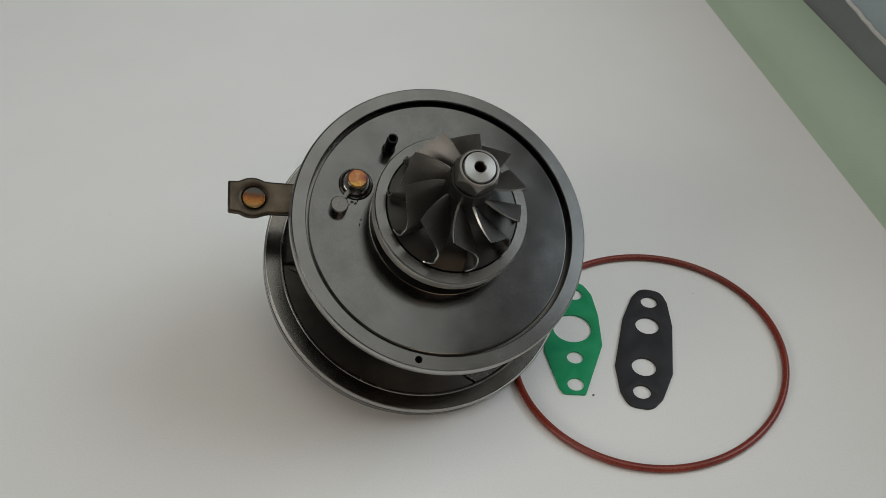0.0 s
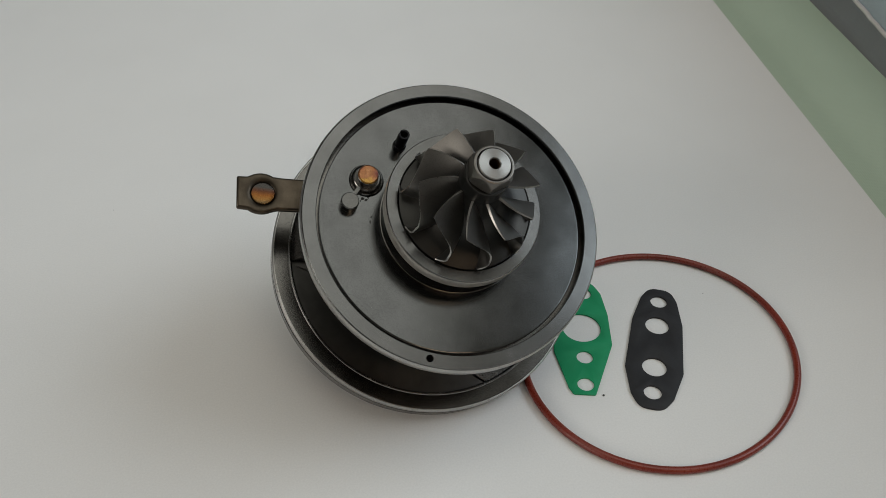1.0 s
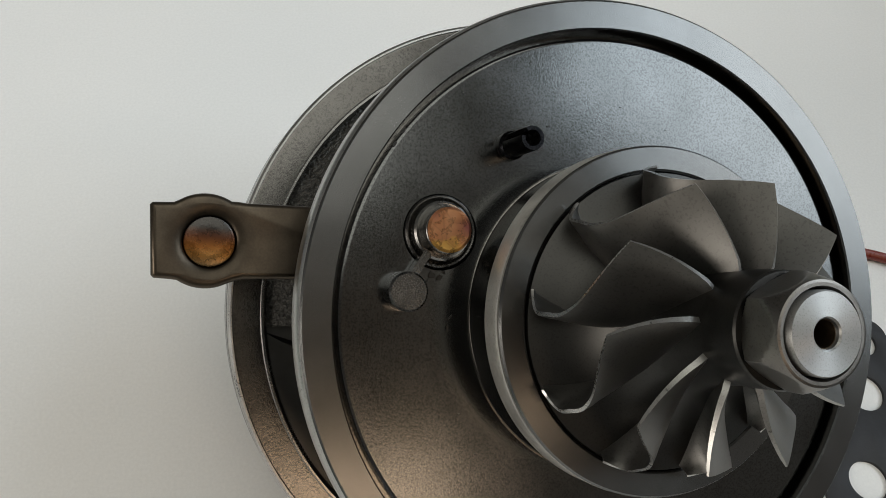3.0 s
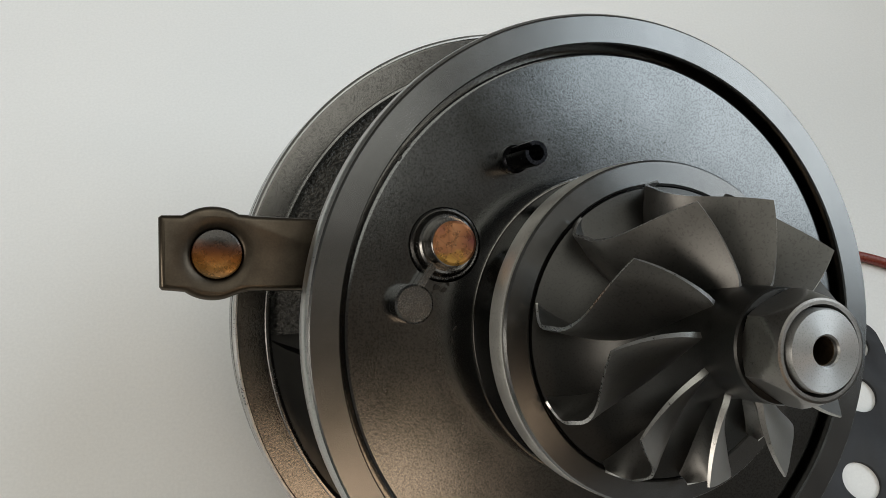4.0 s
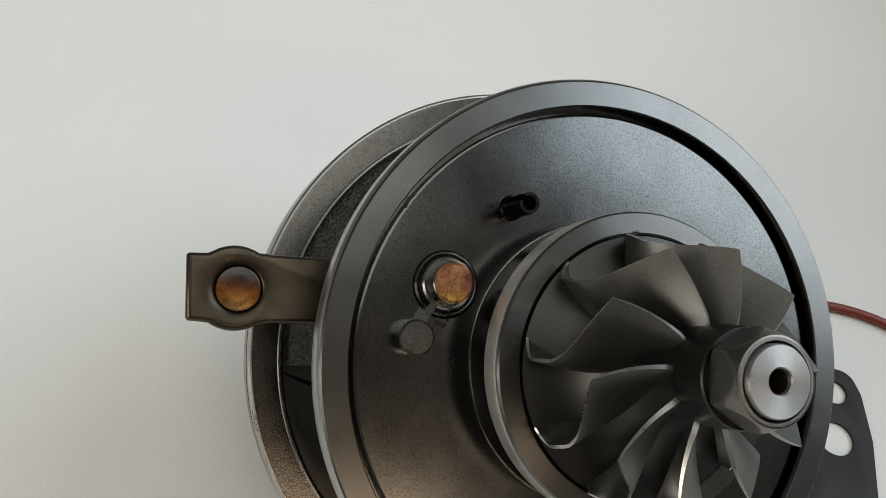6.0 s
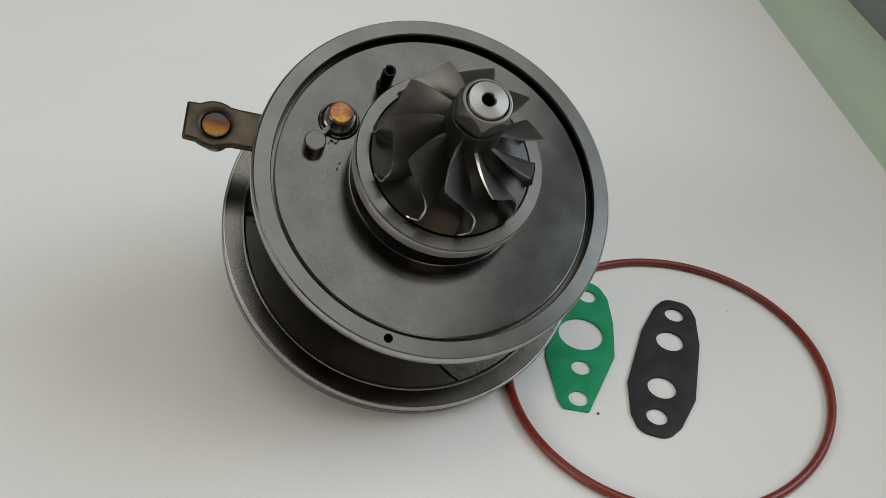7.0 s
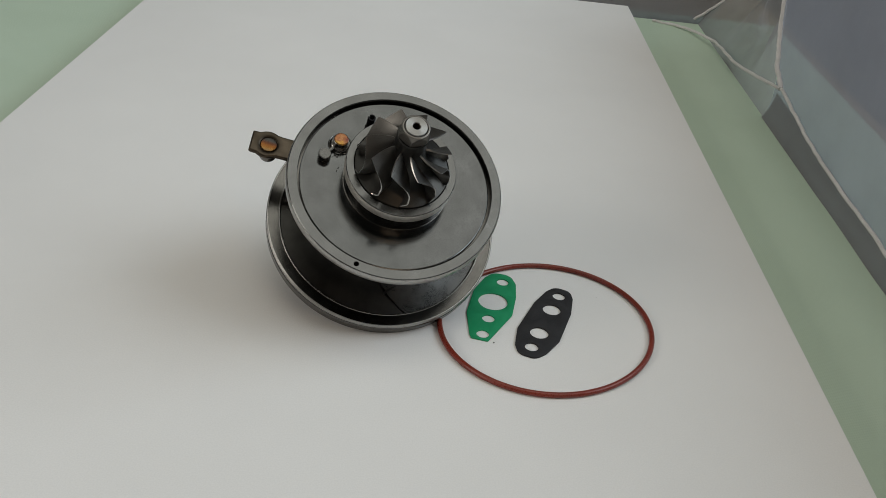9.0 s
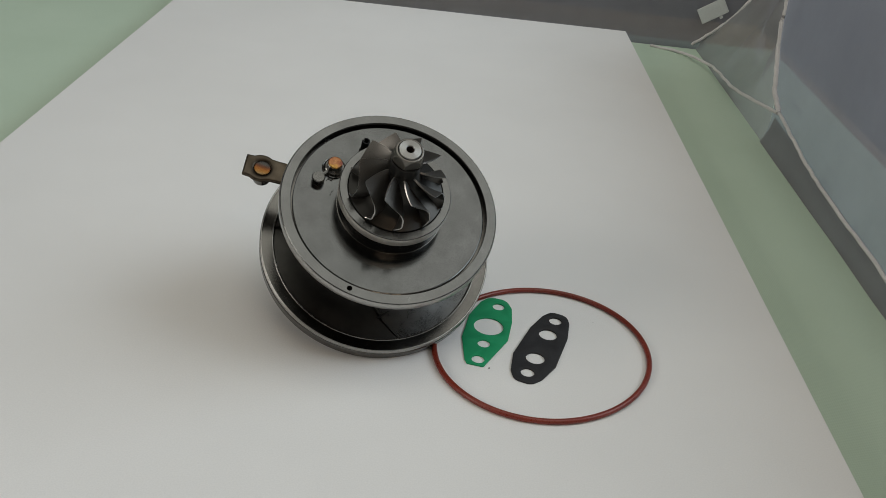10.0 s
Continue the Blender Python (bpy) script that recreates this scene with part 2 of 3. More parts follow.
PANEL = matte("grey_nylon", (0.43, 0.44, 0.485), (0.375, 0.384, 0.423), 0.5, 14, 1100, 0.00006, weave=300, thin=0.5, sheer=0.18)
GUSSET = matte("grey_mesh_cloth", (0.5, 0.485, 0.485), (0.44, 0.427, 0.427), 0.7, 16, 1100, 0.00008, weave=300, thin=0.55, sheer=0.2)
PIPING = matte("white_binding", (0.72, 0.69, 0.68), (0.62, 0.6, 0.59), 0.8, 60, 1400, 0.0001)
TAG = matte("white_tag", (0.72, 0.74, 0.72), (0.66, 0.68, 0.66), 0.6, 40)
RUBBER = matte("red_silicone", (0.21, 0.026, 0.013), (0.15, 0.019, 0.01), 0.3, 60, 1500, 0.00001, gloss=0.5)
GREEN_PAPER = matte("green_gasket_paper", (0.012, 0.30, 0.125), (0.008, 0.25, 0.10), 0.6, 80, 1500, 0.00004)
BLACK_PAPER = matte("black_gasket_paper", (0.028, 0.028, 0.03), (0.018, 0.018, 0.02), 0.62, 80, 1300, 0.00006)
WALL = matte("room_paint", (0.24, 0.23, 0.222), (0.22, 0.211, 0.203), 0.85, 2, 200, 0.0002)
CEIL = matte("ceiling_paint", (0.22, 0.216, 0.206), (0.2, 0.196, 0.187), 0.9, 2, 200, 0.0002)
FLOOR = matte("room_floor", (0.2, 0.2, 0.205), (0.15, 0.15, 0.155), 0.5, 3, 90, 0.0002)
DESK = matte("desk_wood", (0.34, 0.25, 0.17), (0.27, 0.195, 0.13), 0.5, 8, 200, 0.0001)
# Dried grime for the flecks; in the small hole it stands for shade.
GRIME_HOLE_SHADE = matte("grime_and_hole_shade", (0.022, 0.018, 0.014), (0.012, 0.01, 0.008), 0.45, 400)
DUST = matte("dark_dust", (0.12, 0.11, 0.1), (0.06, 0.06, 0.055), 0.9, 300)

# ---- building helpers ----


def finish(bm, angle=32.0):
    """Smooth faces, with edges sharper than the angle left crisp."""
    bmesh.ops.recalc_face_normals(bm, faces=bm.faces)
    for f in bm.faces:
        f.smooth = True
    limit = radians(angle)
    for e in bm.edges:
        e.smooth = len(e.link_faces) == 2 and e.calc_face_angle(0.0) < limit
    return bm


def part(name, bm, mat, parent=None, label="", m=None, angle=32.0):
    me = bpy.data.meshes.new(name)
    finish(bm, angle).to_mesh(me)
    bm.free()
    me.materials.append(mat)
    ob = new(name, me)
    if parent:
        ob.parent = parent
    if m is not None:
        ob.matrix_basis = m
    return tagged(ob, label)


def thing(name, m, label, category, group="", kind=""):
    ob = new(name)
    ob.empty_display_size = 0.02
    ob.matrix_basis = m
    return tagged(ob, label, category, group, kind)


def turned(profile, n=128, bm=None, z=0.0, closed=True):
    """A body of revolution about z from a profile of (radius, height), closed to a ring."""
    bm = bm or bmesh.new()
    rings = []
    for r, h in profile:
        if r < 1e-7:
            rings.append([bm.verts.new((0, 0, h + z))])
        else:
            rings.append([bm.verts.new((r * math.cos(2 * math.pi * k / n), r * math.sin(2 * math.pi * k / n), h + z)) for k in range(n)])
    pairs = list(zip(rings, rings[1:])) + ([(rings[-1], rings[0])] if closed else [])
    for a, b in pairs:
        if len(a) == len(b) == 1:
            continue
        for k in range(n):
            j = (k + 1) % n
            if len(a) == 1:
                bm.faces.new((a[0], b[k], b[j]))
            elif len(b) == 1:
                bm.faces.new((a[k], a[j], b[0]))
            else:
                bm.faces.new((a[k], a[j], b[j], b[k]))
    return bm


def disc_stack(profile, n=48, at=(0, 0)):
    """A solid of revolution that starts and ends on its axis, set at a place in the plane."""
    bm = turned([(0, profile[0][1]), *profile, (0, profile[-1][1])], n, closed=False)
    bmesh.ops.translate(bm, verts=bm.verts, vec=(*at, 0))
    return bm


def block(x0, x1, y0, y1, z0, z1, bevel=0.0, segments=2):
    bm = bmesh.new()
    bmesh.ops.create_cube(bm, size=1)
    for v in bm.verts:
        v.co = ((x0 + x1) / 2 + v.co.x * (x1 - x0), (y0 + y1) / 2 + v.co.y * (y1 - y0), (z0 + z1) / 2 + v.co.z * (z1 - z0))
    if bevel:
        bmesh.ops.bevel(bm, geom=bm.edges, offset=bevel, segments=segments, affect="EDGES")
    return bm


def evaluated(ob):
    """A mesh of the object with its modifiers or its curve filled in."""
    graph = bpy.context.evaluated_depsgraph_get()
    graph.update()
    return bpy.data.meshes.new_from_object(ob.evaluated_get(graph))


def drill(ob, cutters):
    """Take the given closed bodies out of a part."""
    for bm in cutters:
        me = bpy.data.meshes.new("cutter")
        bmesh.ops.recalc_face_normals(bm, faces=bm.faces)
        bm.to_mesh(me)
        bm.free()
        me.materials.append(ob.data.materials[0])
        tool = new("cutter", me)
        tool.matrix_world = Matrix.Identity(4)
        keep, up = ob.matrix_basis.copy(), ob.parent
        ob.parent, ob.matrix_basis = None, Matrix.Identity(4)
        mod = ob.modifiers.new("cut", "BOOLEAN")
        mod.operation, mod.solver, mod.object = "DIFFERENCE", "EXACT", tool
        made, old = evaluated(ob), ob.data
        ob.modifiers.clear()
        ob.data = made
        made.name = ob.name
        bpy.data.meshes.remove(old)
        ob.parent, ob.matrix_basis = up, keep
        bpy.data.objects.remove(tool)
        bpy.data.meshes.remove(me)
        fresh = bmesh.new()
        fresh.from_mesh(ob.data)
        finish(fresh).to_mesh(ob.data)
        fresh.free()
    return ob


def sheet(outline, holes, thick, edge=0.00008):
    """A thin cut sheet from an outline and round holes, as a bmesh that stands on z = 0."""
    cu = bpy.data.curves.new("cut", "CURVE")
    cu.dimensions, cu.fill_mode, cu.extrude, cu.bevel_depth, cu.bevel_resolution = "2D", "BOTH", thick / 2 - edge, edge, 1 if edge < 0.0003 else 3
    cu.offset = -edge
    loops = [outline] + [[(x + r * math.cos(a), y + r * math.sin(a)) for a in np.linspace(0, 2 * math.pi, 40, endpoint=False)] for x, y, r in holes]
    for pts in loops:
        sp = cu.splines.new("POLY")
        sp.points.add(len(pts) - 1)
        sp.use_cyclic_u = True
        for p, (x, y) in zip(sp.points, pts):
            p.co = (x, y, 0, 1)
    ob = new("cut", cu)
    me = evaluated(ob)
    bpy.data.objects.remove(ob)
    bm = bmesh.new()
    bm.from_mesh(me)
    bmesh.ops.remove_doubles(bm, verts=bm.verts, dist=1e-6)
    bmesh.ops.translate(bm, verts=bm.verts, vec=(0, 0, thick / 2))
    return bm


def tube(points, radius, sides=10, close=False):
    """A round cord along points."""
    bm = bmesh.new()
    pts = [Vector(p) for p in points]
    rings = []
    for k, p in enumerate(pts):
        a = pts[k - 1] if (k or close) else p
        b = pts[(k + 1) % len(pts)] if (k < len(pts) - 1 or close) else p
        d = (b - a).normalized()
        side = d.cross(Vector((0.13, 0.21, 0.97))).normalized()
        up = side.cross(d)
        rr = radius[k] if isinstance(radius, (list, tuple)) else radius
        rings.append([bm.verts.new(p + rr * (math.cos(t) * side + math.sin(t) * up)) for t in np.linspace(0, 2 * math.pi, sides, endpoint=False)])
    for k in range(len(rings) if close else len(rings) - 1):
        a, b = rings[k], rings[(k + 1) % len(rings)]
        for j in range(sides):
            bm.faces.new((a[j], a[(j + 1) % sides], b[(j + 1) % sides], b[j]))
    if not close:
        bm.faces.new(rings[0]), bm.faces.new(rings[-1])
    return bm


def rounded(corners):
    """A closed outline from corners (x, y, radius), each turned into an arc."""
    out = []
    n = len(corners)
    for k, (x, y, r) in enumerate(corners):
        p = Vector((x, y))
        a, b = Vector(corners[k - 1][:2]) - p, Vector(corners[(k + 1) % n][:2]) - p
        if r <= 0:
            out.append((x, y))
            continue
        half = a.angle(b) / 2
        d = min(r / math.tan(half), 0.48 * a.length, 0.48 * b.length)
        r = d * math.tan(half)
        c = p + (a.normalized() + b.normalized()).normalized() * r / math.sin(half)
        s, e = p + a.normalized() * d - c, p + b.normalized() * d - c
        turn = math.atan2(s.x * e.y - s.y * e.x, s.dot(e))
        for i in range(9):
            t = turn * i / 8
            out.append((c.x + s.x * math.cos(t) - s.y * math.sin(t), c.y + s.x * math.sin(t) + s.y * math.cos(t)))
    return out


# ---- the setting: an unseen room and table, and a photo tent ----
X0, X1, Y0, Y1, Z0, Z1 = ROOM
T = 0.12
FLOOR_Z = -0.02
tagged(part("floor", block(X0 - T, X1 + T, Y0 - T, Y1 + T, Z0 - T, Z0), FLOOR), "grey floor of the room", "floor", kind="structure")


def ceiling():
    """The unseen ceiling in one mesh, open for the added overhead lamp."""
    x0, x1, y0, y1 = OPEN_TOP
    bm = bmesh.new()
    for a, b, c, d in ((X0 - T, x0, Y0 - T, Y1 + T), (x1, X1 + T, Y0 - T, Y1 + T), (x0, x1, Y0 - T, y0), (x0, x1, y1, Y1 + T)):
        piece = block(a, b, c, d, Z1, Z1 + T)
        me = bpy.data.meshes.new("piece")
        piece.to_mesh(me)
        piece.free()
        bm.from_mesh(me)
        bpy.data.meshes.remove(me)
    tagged(part("ceiling", bm, CEIL), "painted ceiling, unseen, open for an added lamp", "ceiling", kind="structure")


ceiling()


def opening_wall(name, lo, hi, openings, upright=True):
    """A wall in blocks round its lamp openings, listed along it. lo, hi: its two faces; upright: whether it runs along
    y.
    """
    wall = thing(name, Matrix.Identity(4), "plain unseen wall with an opening for a lamp", "wall", kind="structure")
    start, end = (Y0 - T, Y1 + T) if upright else (X0, X1)
    spans = []
    for a0, a1, z0, z1 in openings:
        spans += [(start, a0, Z0, Z1), (a0, a1, Z0, z0), (a0, a1, z1, Z1)]
        start = a1
    for a, b, c, d in spans + [(start, end, Z0, Z1)]:
        part("wall_section", block(lo, hi, a, b, c, d) if upright else block(a, b, lo, hi, c, d), WALL, wall)


opening_wall("wall_east", X1, X1 + T, [OPEN_CORNER, WIN_EAST])
opening_wall("wall_west", X0 - T, X0, [OPEN_WEST])
opening_wall("wall_south", Y0 - T, Y0, [OPEN_SOUTH], False)
tagged(part("wall_north", block(X0, X1, Y1, Y1 + T, Z0, Z1), WALL), "plain painted wall of the room", "wall", kind="structure")
TURN = 6.478
LAY = pose(0, 0, 0, 0, 0, TURN)
SIDE, BACK = 0.322, 0.842


def tent_wall(name, points, rise, sag, mat, label, seed, lean0=0.0, lean1=0.0):
    """A hanging cloth panel: it leaves the floor along points and rises, with a slack surface."""
    bm = bmesh.new()
    nu, nv = 48, 22
    rnd = Vector((seed * 3.1, seed * 1.7, 0))
    (ax_, ay), (bx, by) = points
    out = Vector((by - ay, ax_ - bx, 0)).normalized()
    grid = []
    for j in range(nv + 1):
        v = j / nv
        row = []
        for i in range(nu + 1):
            u = i / nu
            way = Vector((bx - ax_, by - ay, 0))
            base = Vector((ax_, ay, 0)) + way * u + way.normalized() * (lean0 * (1 - u) + lean1 * u) * rise * v
            foot = 0.009 * (1 - math.exp(-v * rise / 0.012))
            slack = sag * noise.noise(Vector((u * 3.0, v * 2.0, 0)) + rnd) * min(1.0, v * 5)
            p = base + out * (foot + slack)
            row.append(bm.verts.new((p.x, p.y, FLOOR_Z + rise * v)))
        grid.append(row)
    for j in range(nv):
        for i in range(nu):
            bm.faces.new((grid[j][i], grid[j][i + 1], grid[j + 1][i + 1], grid[j + 1][i]))
    bmesh.ops.solidify(bm, geom=list(bm.faces), thickness=0.0012)
    return tagged(part(name, bm, mat, m=LAY), label, "tent wall", kind="structure")


LEFT, NEAR = -0.47, -0.45
tagged(part("table", block(-0.62, 0.44, -0.6, 1.0, Z0, FLOOR_Z - 0.004, 0.004), DESK, m=LAY), "plain wooden table under the cloth", "table", kind="structure")
tagged(part("tent_floor", block(LEFT - 0.02, 0.42, NEAR, BACK + 0.03, FLOOR_Z - 0.004, FLOOR_Z, 0.001), GREEN, m=LAY), "pale green cloth floor of a photo tent", "cloth floor", kind="structure")
RISE, FOOT = 0.17, 0.575
tent_wall("wall_tent_right", ((SIDE, NEAR), (SIDE, FOOT)), RISE, 0.006, PANEL, "grey-blue nylon side panel of a photo tent", 1, lean1=0.6)
tent_wall("wall_tent_back", ((0.327, BACK), (LEFT, BACK)), RISE, 0.004, PANEL, "grey-blue nylon back panel of a photo tent", 2, lean0=-0.8)
tent_wall("wall_tent_left", ((LEFT, BACK), (LEFT, NEAR)), RISE, 0.006, PANEL, "grey-blue nylon side panel of a photo tent", 3)


def corner_gusset():
    """Loose cloth that closes the tent's corner between the two panels."""
    bm = bmesh.new()
    nu, nv = 36, 24
    grid = []
    for j in range(nv + 1):
        z = FLOOR_Z + RISE * j / nv
        up = z - FLOOR_Z
        a = Vector((SIDE + 0.009 * (1 - math.exp(-up / 0.012)), FOOT + 0.6 * up, z))
        b = Vector((0.322 + 0.85 * up, BACK + 0.009 * (1 - math.exp(-up / 0.012)), z))
        row = []
        for i in range(nu + 1):
            u = i / nu
            p = a.lerp(b, u)
            belly = math.sin(math.pi * u)
            p += Vector((0.8, 0.5, 0)) * belly * (0.014 * min(1, up / 0.03) + 0.012 * math.sin(16 * u + 45 * up) * min(1, up / 0.04) + 0.006 * math.sin(31 * u - 60 * up) * min(1, up / 0.05))
            row.append(bm.verts.new(p))
        grid.append(row)
    for j in range(nv):
        for i in range(nu):
            bm.faces.new((grid[j][i], grid[j][i + 1], grid[j + 1][i + 1], grid[j + 1][i]))
    bmesh.ops.solidify(bm, geom=list(bm.faces), thickness=-0.001)
    tagged(part("wall_tent_corner", bm, GUSSET, m=LAY), "loose grey mesh cloth in the corner of a photo tent", "tent wall", kind="structure")


corner_gusset()


def skirt():
    """The mesh strip along the foot of the side panel, below the binding."""
    bm = bmesh.new()
    nu, nv = 60, 5
    grid = []
    for j in range(nv + 1):
        up = 0.0145 * j / nv
        row = []
        for i in range(nu + 1):
            y = NEAR + (FOOT - 0.002 - NEAR) * i / nu
            lift = up * (1.0 + 0.6 * max(0.0, (y - 0.338) / 0.235))
            x = SIDE - 0.002 + 0.008 * (1 - math.exp(-lift / 0.012)) + 0.0008 * noise.noise(Vector((y * 14, up * 60, 3.0)))
            row.append(bm.verts.new((x, y, FLOOR_Z + 0.0003 + lift)))
        grid.append(row)
    for j in range(nv):
        for i in range(nu):
            bm.faces.new((grid[j][i], grid[j][i + 1], grid[j + 1][i + 1], grid[j + 1][i]))
    bmesh.ops.solidify(bm, geom=list(bm.faces), thickness=-0.0006)
    tagged(part("wall_tent_skirt", bm, GUSSET, m=LAY), "grey mesh strip along the foot of a tent panel", "tent wall", kind="structure")


skirt()


def wavy(points, amount, seed, steps=10):
    """Points along a poly-line, with a small waver."""
    out = []
    pts = [Vector(p) for p in points]
    for a, b in zip(pts, pts[1:]):
        for k in range(steps):
            p = a.lerp(b, k / steps)
            out.append(p + amount * noise.noise_vector(Vector((len(out) * 0.35, seed, 0.5))))
    return out + [pts[-1]]


def binding(points, radius, seed):
    bm = tube(wavy(points, 0.0009, seed), radius, 8)
    tagged(part("trim_binding", bm, PIPING, m=LAY), "white sewn binding along a tent seam", "trim", kind="structure")


binding([(0.3245, NEAR, -0.006), (0.3245, 0.1, -0.006), (0.3255, 0.325, -0.0058), (0.3255, 0.39, -0.0043), (0.3255, 0.449, -0.0027), (0.3255, 0.484, 0.0), (0.3265, 0.524, 0.0043), (0.3290, 0.572, 0.0075)], 0.0014, 1)
binding([(0.3290, 0.572, 0.0075), (0.3300, 0.596, 0.0174), (0.3300, 0.609, 0.036), (0.3300, 0.6204, 0.0528), (0.3305, 0.628, 0.0707), (0.3310, 0.633, 0.0895), (0.3330, 0.665, RISE - 0.02)], 0.0023, 2)
binding([(0.3290, 0.573, 0.0072), (0.3245, 0.622, -0.001), (0.3190, 0.686, -0.008), (0.3205, 0.758, -0.013), (0.3064, 0.805, -0.017), (0.2910, 0.823, -0.0185), (0.268, 0.834, -0.0192)], 0.0015, 3)
binding([(0.3170, 0.8450, -0.0160), (0.3286, 0.8455, -0.0063), (0.3378, 0.846, 0.0006), (0.3548, 0.847, 0.0166), (0.3707, 0.848, 0.0404), (0.4700, 0.849, 0.148)], 0.0016, 4)


def sewn_tag():
    tag = tagged(part("tag", block(-0.0155, 0.0155, -0.0006, 0.0006, -0.009, 0.009, 0.0004), TAG, m=LAY @ pose(0.3318, 0.8460, 0.0238, 0, -33, 0)), "white paper tag on the grey tent panel", "tag")
    part("loop", block(0.004, 0.0075, -0.0005, 0.0007, -0.0125, -0.0092, 0.0003), TAG, tag)


sewn_tag()
tagged(part("backing_board", block(-0.2407, 0.2336, -0.32, 0.8115, FLOOR_Z, 0.0, 0.0008), BOARD, m=LAY), "large smooth white board lying on green cloth", "board")


# ---- gaskets and seal ----
def gasket(name, m, outline, holes, thick, mat, label):
    ob = part(name, sheet(outline, holes, thick), mat, m=m, angle=40)
    return tagged(ob, label, "gasket", "loose gaskets on the board")


def black_outline():
    half = [(-0.0315, 0.0042, 0.005), (-0.0255, 0.0078, 0.006), (-0.0128, 0.0108, 0.002), (0.0125, 0.0098, 0.002), (0.0255, 0.0072, 0.006), (0.0315, 0.0042, 0.005)]
    return rounded([(y, x, r) for x, y, r in half] + [(-y, x, r) for x, y, r in reversed(half)])


def green_outline():
    right = [(-0.0288, 0.0035, 0.001), (-0.0035, 0.0112, 0.004), (0.0125, 0.0106, 0.004), (0.0245, 0.0085, 0.006), (0.0315, 0.0045, 0.006)]
    left = [(0.0315, -0.0045, 0.006), (0.0255, -0.0082, 0.006), (0.0115, -0.0116, 0.004), (-0.0085, -0.0112, 0.004), (-0.0260, -0.0062, 0.002), (-0.0288, -0.0045, 0.001)]
    return rounded([(y, x, r) for x, y, r in right + left])


gasket("black_gasket", pose(0.0797, 0.2177, 0.0, 0, 0, -13.6), black_outline(), [(0, 0.0243, 0.0033), (0, 0.0107, 0.0046), (0, -0.0114, 0.0046), (0, -0.0239, 0.0033)], 0.0009, BLACK_PAPER, "flat black gasket with four round holes")
gasket("green_gasket", pose(0.0520, 0.2223, 0.0, 0, 0, -4.6), green_outline(), [(0.0015, 0.0240, 0.0031), (-0.0002, 0.0047, 0.0075), (0.0003, -0.0107, 0.0031), (0.0, -0.0240, 0.0031)], 0.0007, GREEN_PAPER, "flat green gasket with one large and three small holes")


def seal_ring():
    n = 160
    pts = []
    for k in range(n):
        a = 2 * math.pi * k / n
        r = RING_R * (1 + RING_OVAL * math.cos(2 * (a - RING_DIR)))
        pts.append((r * math.cos(a), r * math.sin(a), RING_T))
    tagged(part("sealing_ring", tube(pts, RING_T, 14, close=True), RUBBER, m=pose(0.0800, 0.2144, 0)), "large red-brown rubber sealing ring lying flat", "o-ring")


RING_R, RING_T, RING_OVAL, RING_DIR = 0.0529, 0.00135, 0.046, radians(55)
seal_ring()


def speck(x, y, size, seed):
    rng = random.Random(seed)
    bm = bmesh.new()
    bmesh.ops.create_icosphere(bm, subdivisions=1, radius=size)
    for v in bm.verts:
        v.co *= rng.uniform(0.6, 1.3)
        v.co.z = max(v.co.z * 0.5, -size * 0.3)
    tagged(part("dust_speck", bm, DUST, m=pose(x, y, size * 0.3, 0, 0, rng.uniform(0, 360))), "tiny dark speck of dirt on the white board", "speck", "specks on the board")


# ---- the turbocharger cartridge ----
AXES = Matrix(((0.974991, 0.008957, 0.222066), (0.100667, 0.873012, -0.477197), (-0.198141, 0.487617, 0.850277))).to_4x4()
CART = thing("turbocharger_cartridge", Matrix.Translation((0.00047, 0.21018, 0.06901)) @ AXES, "grey steel turbocharger cartridge leaning on a white board", "turbocharger core")


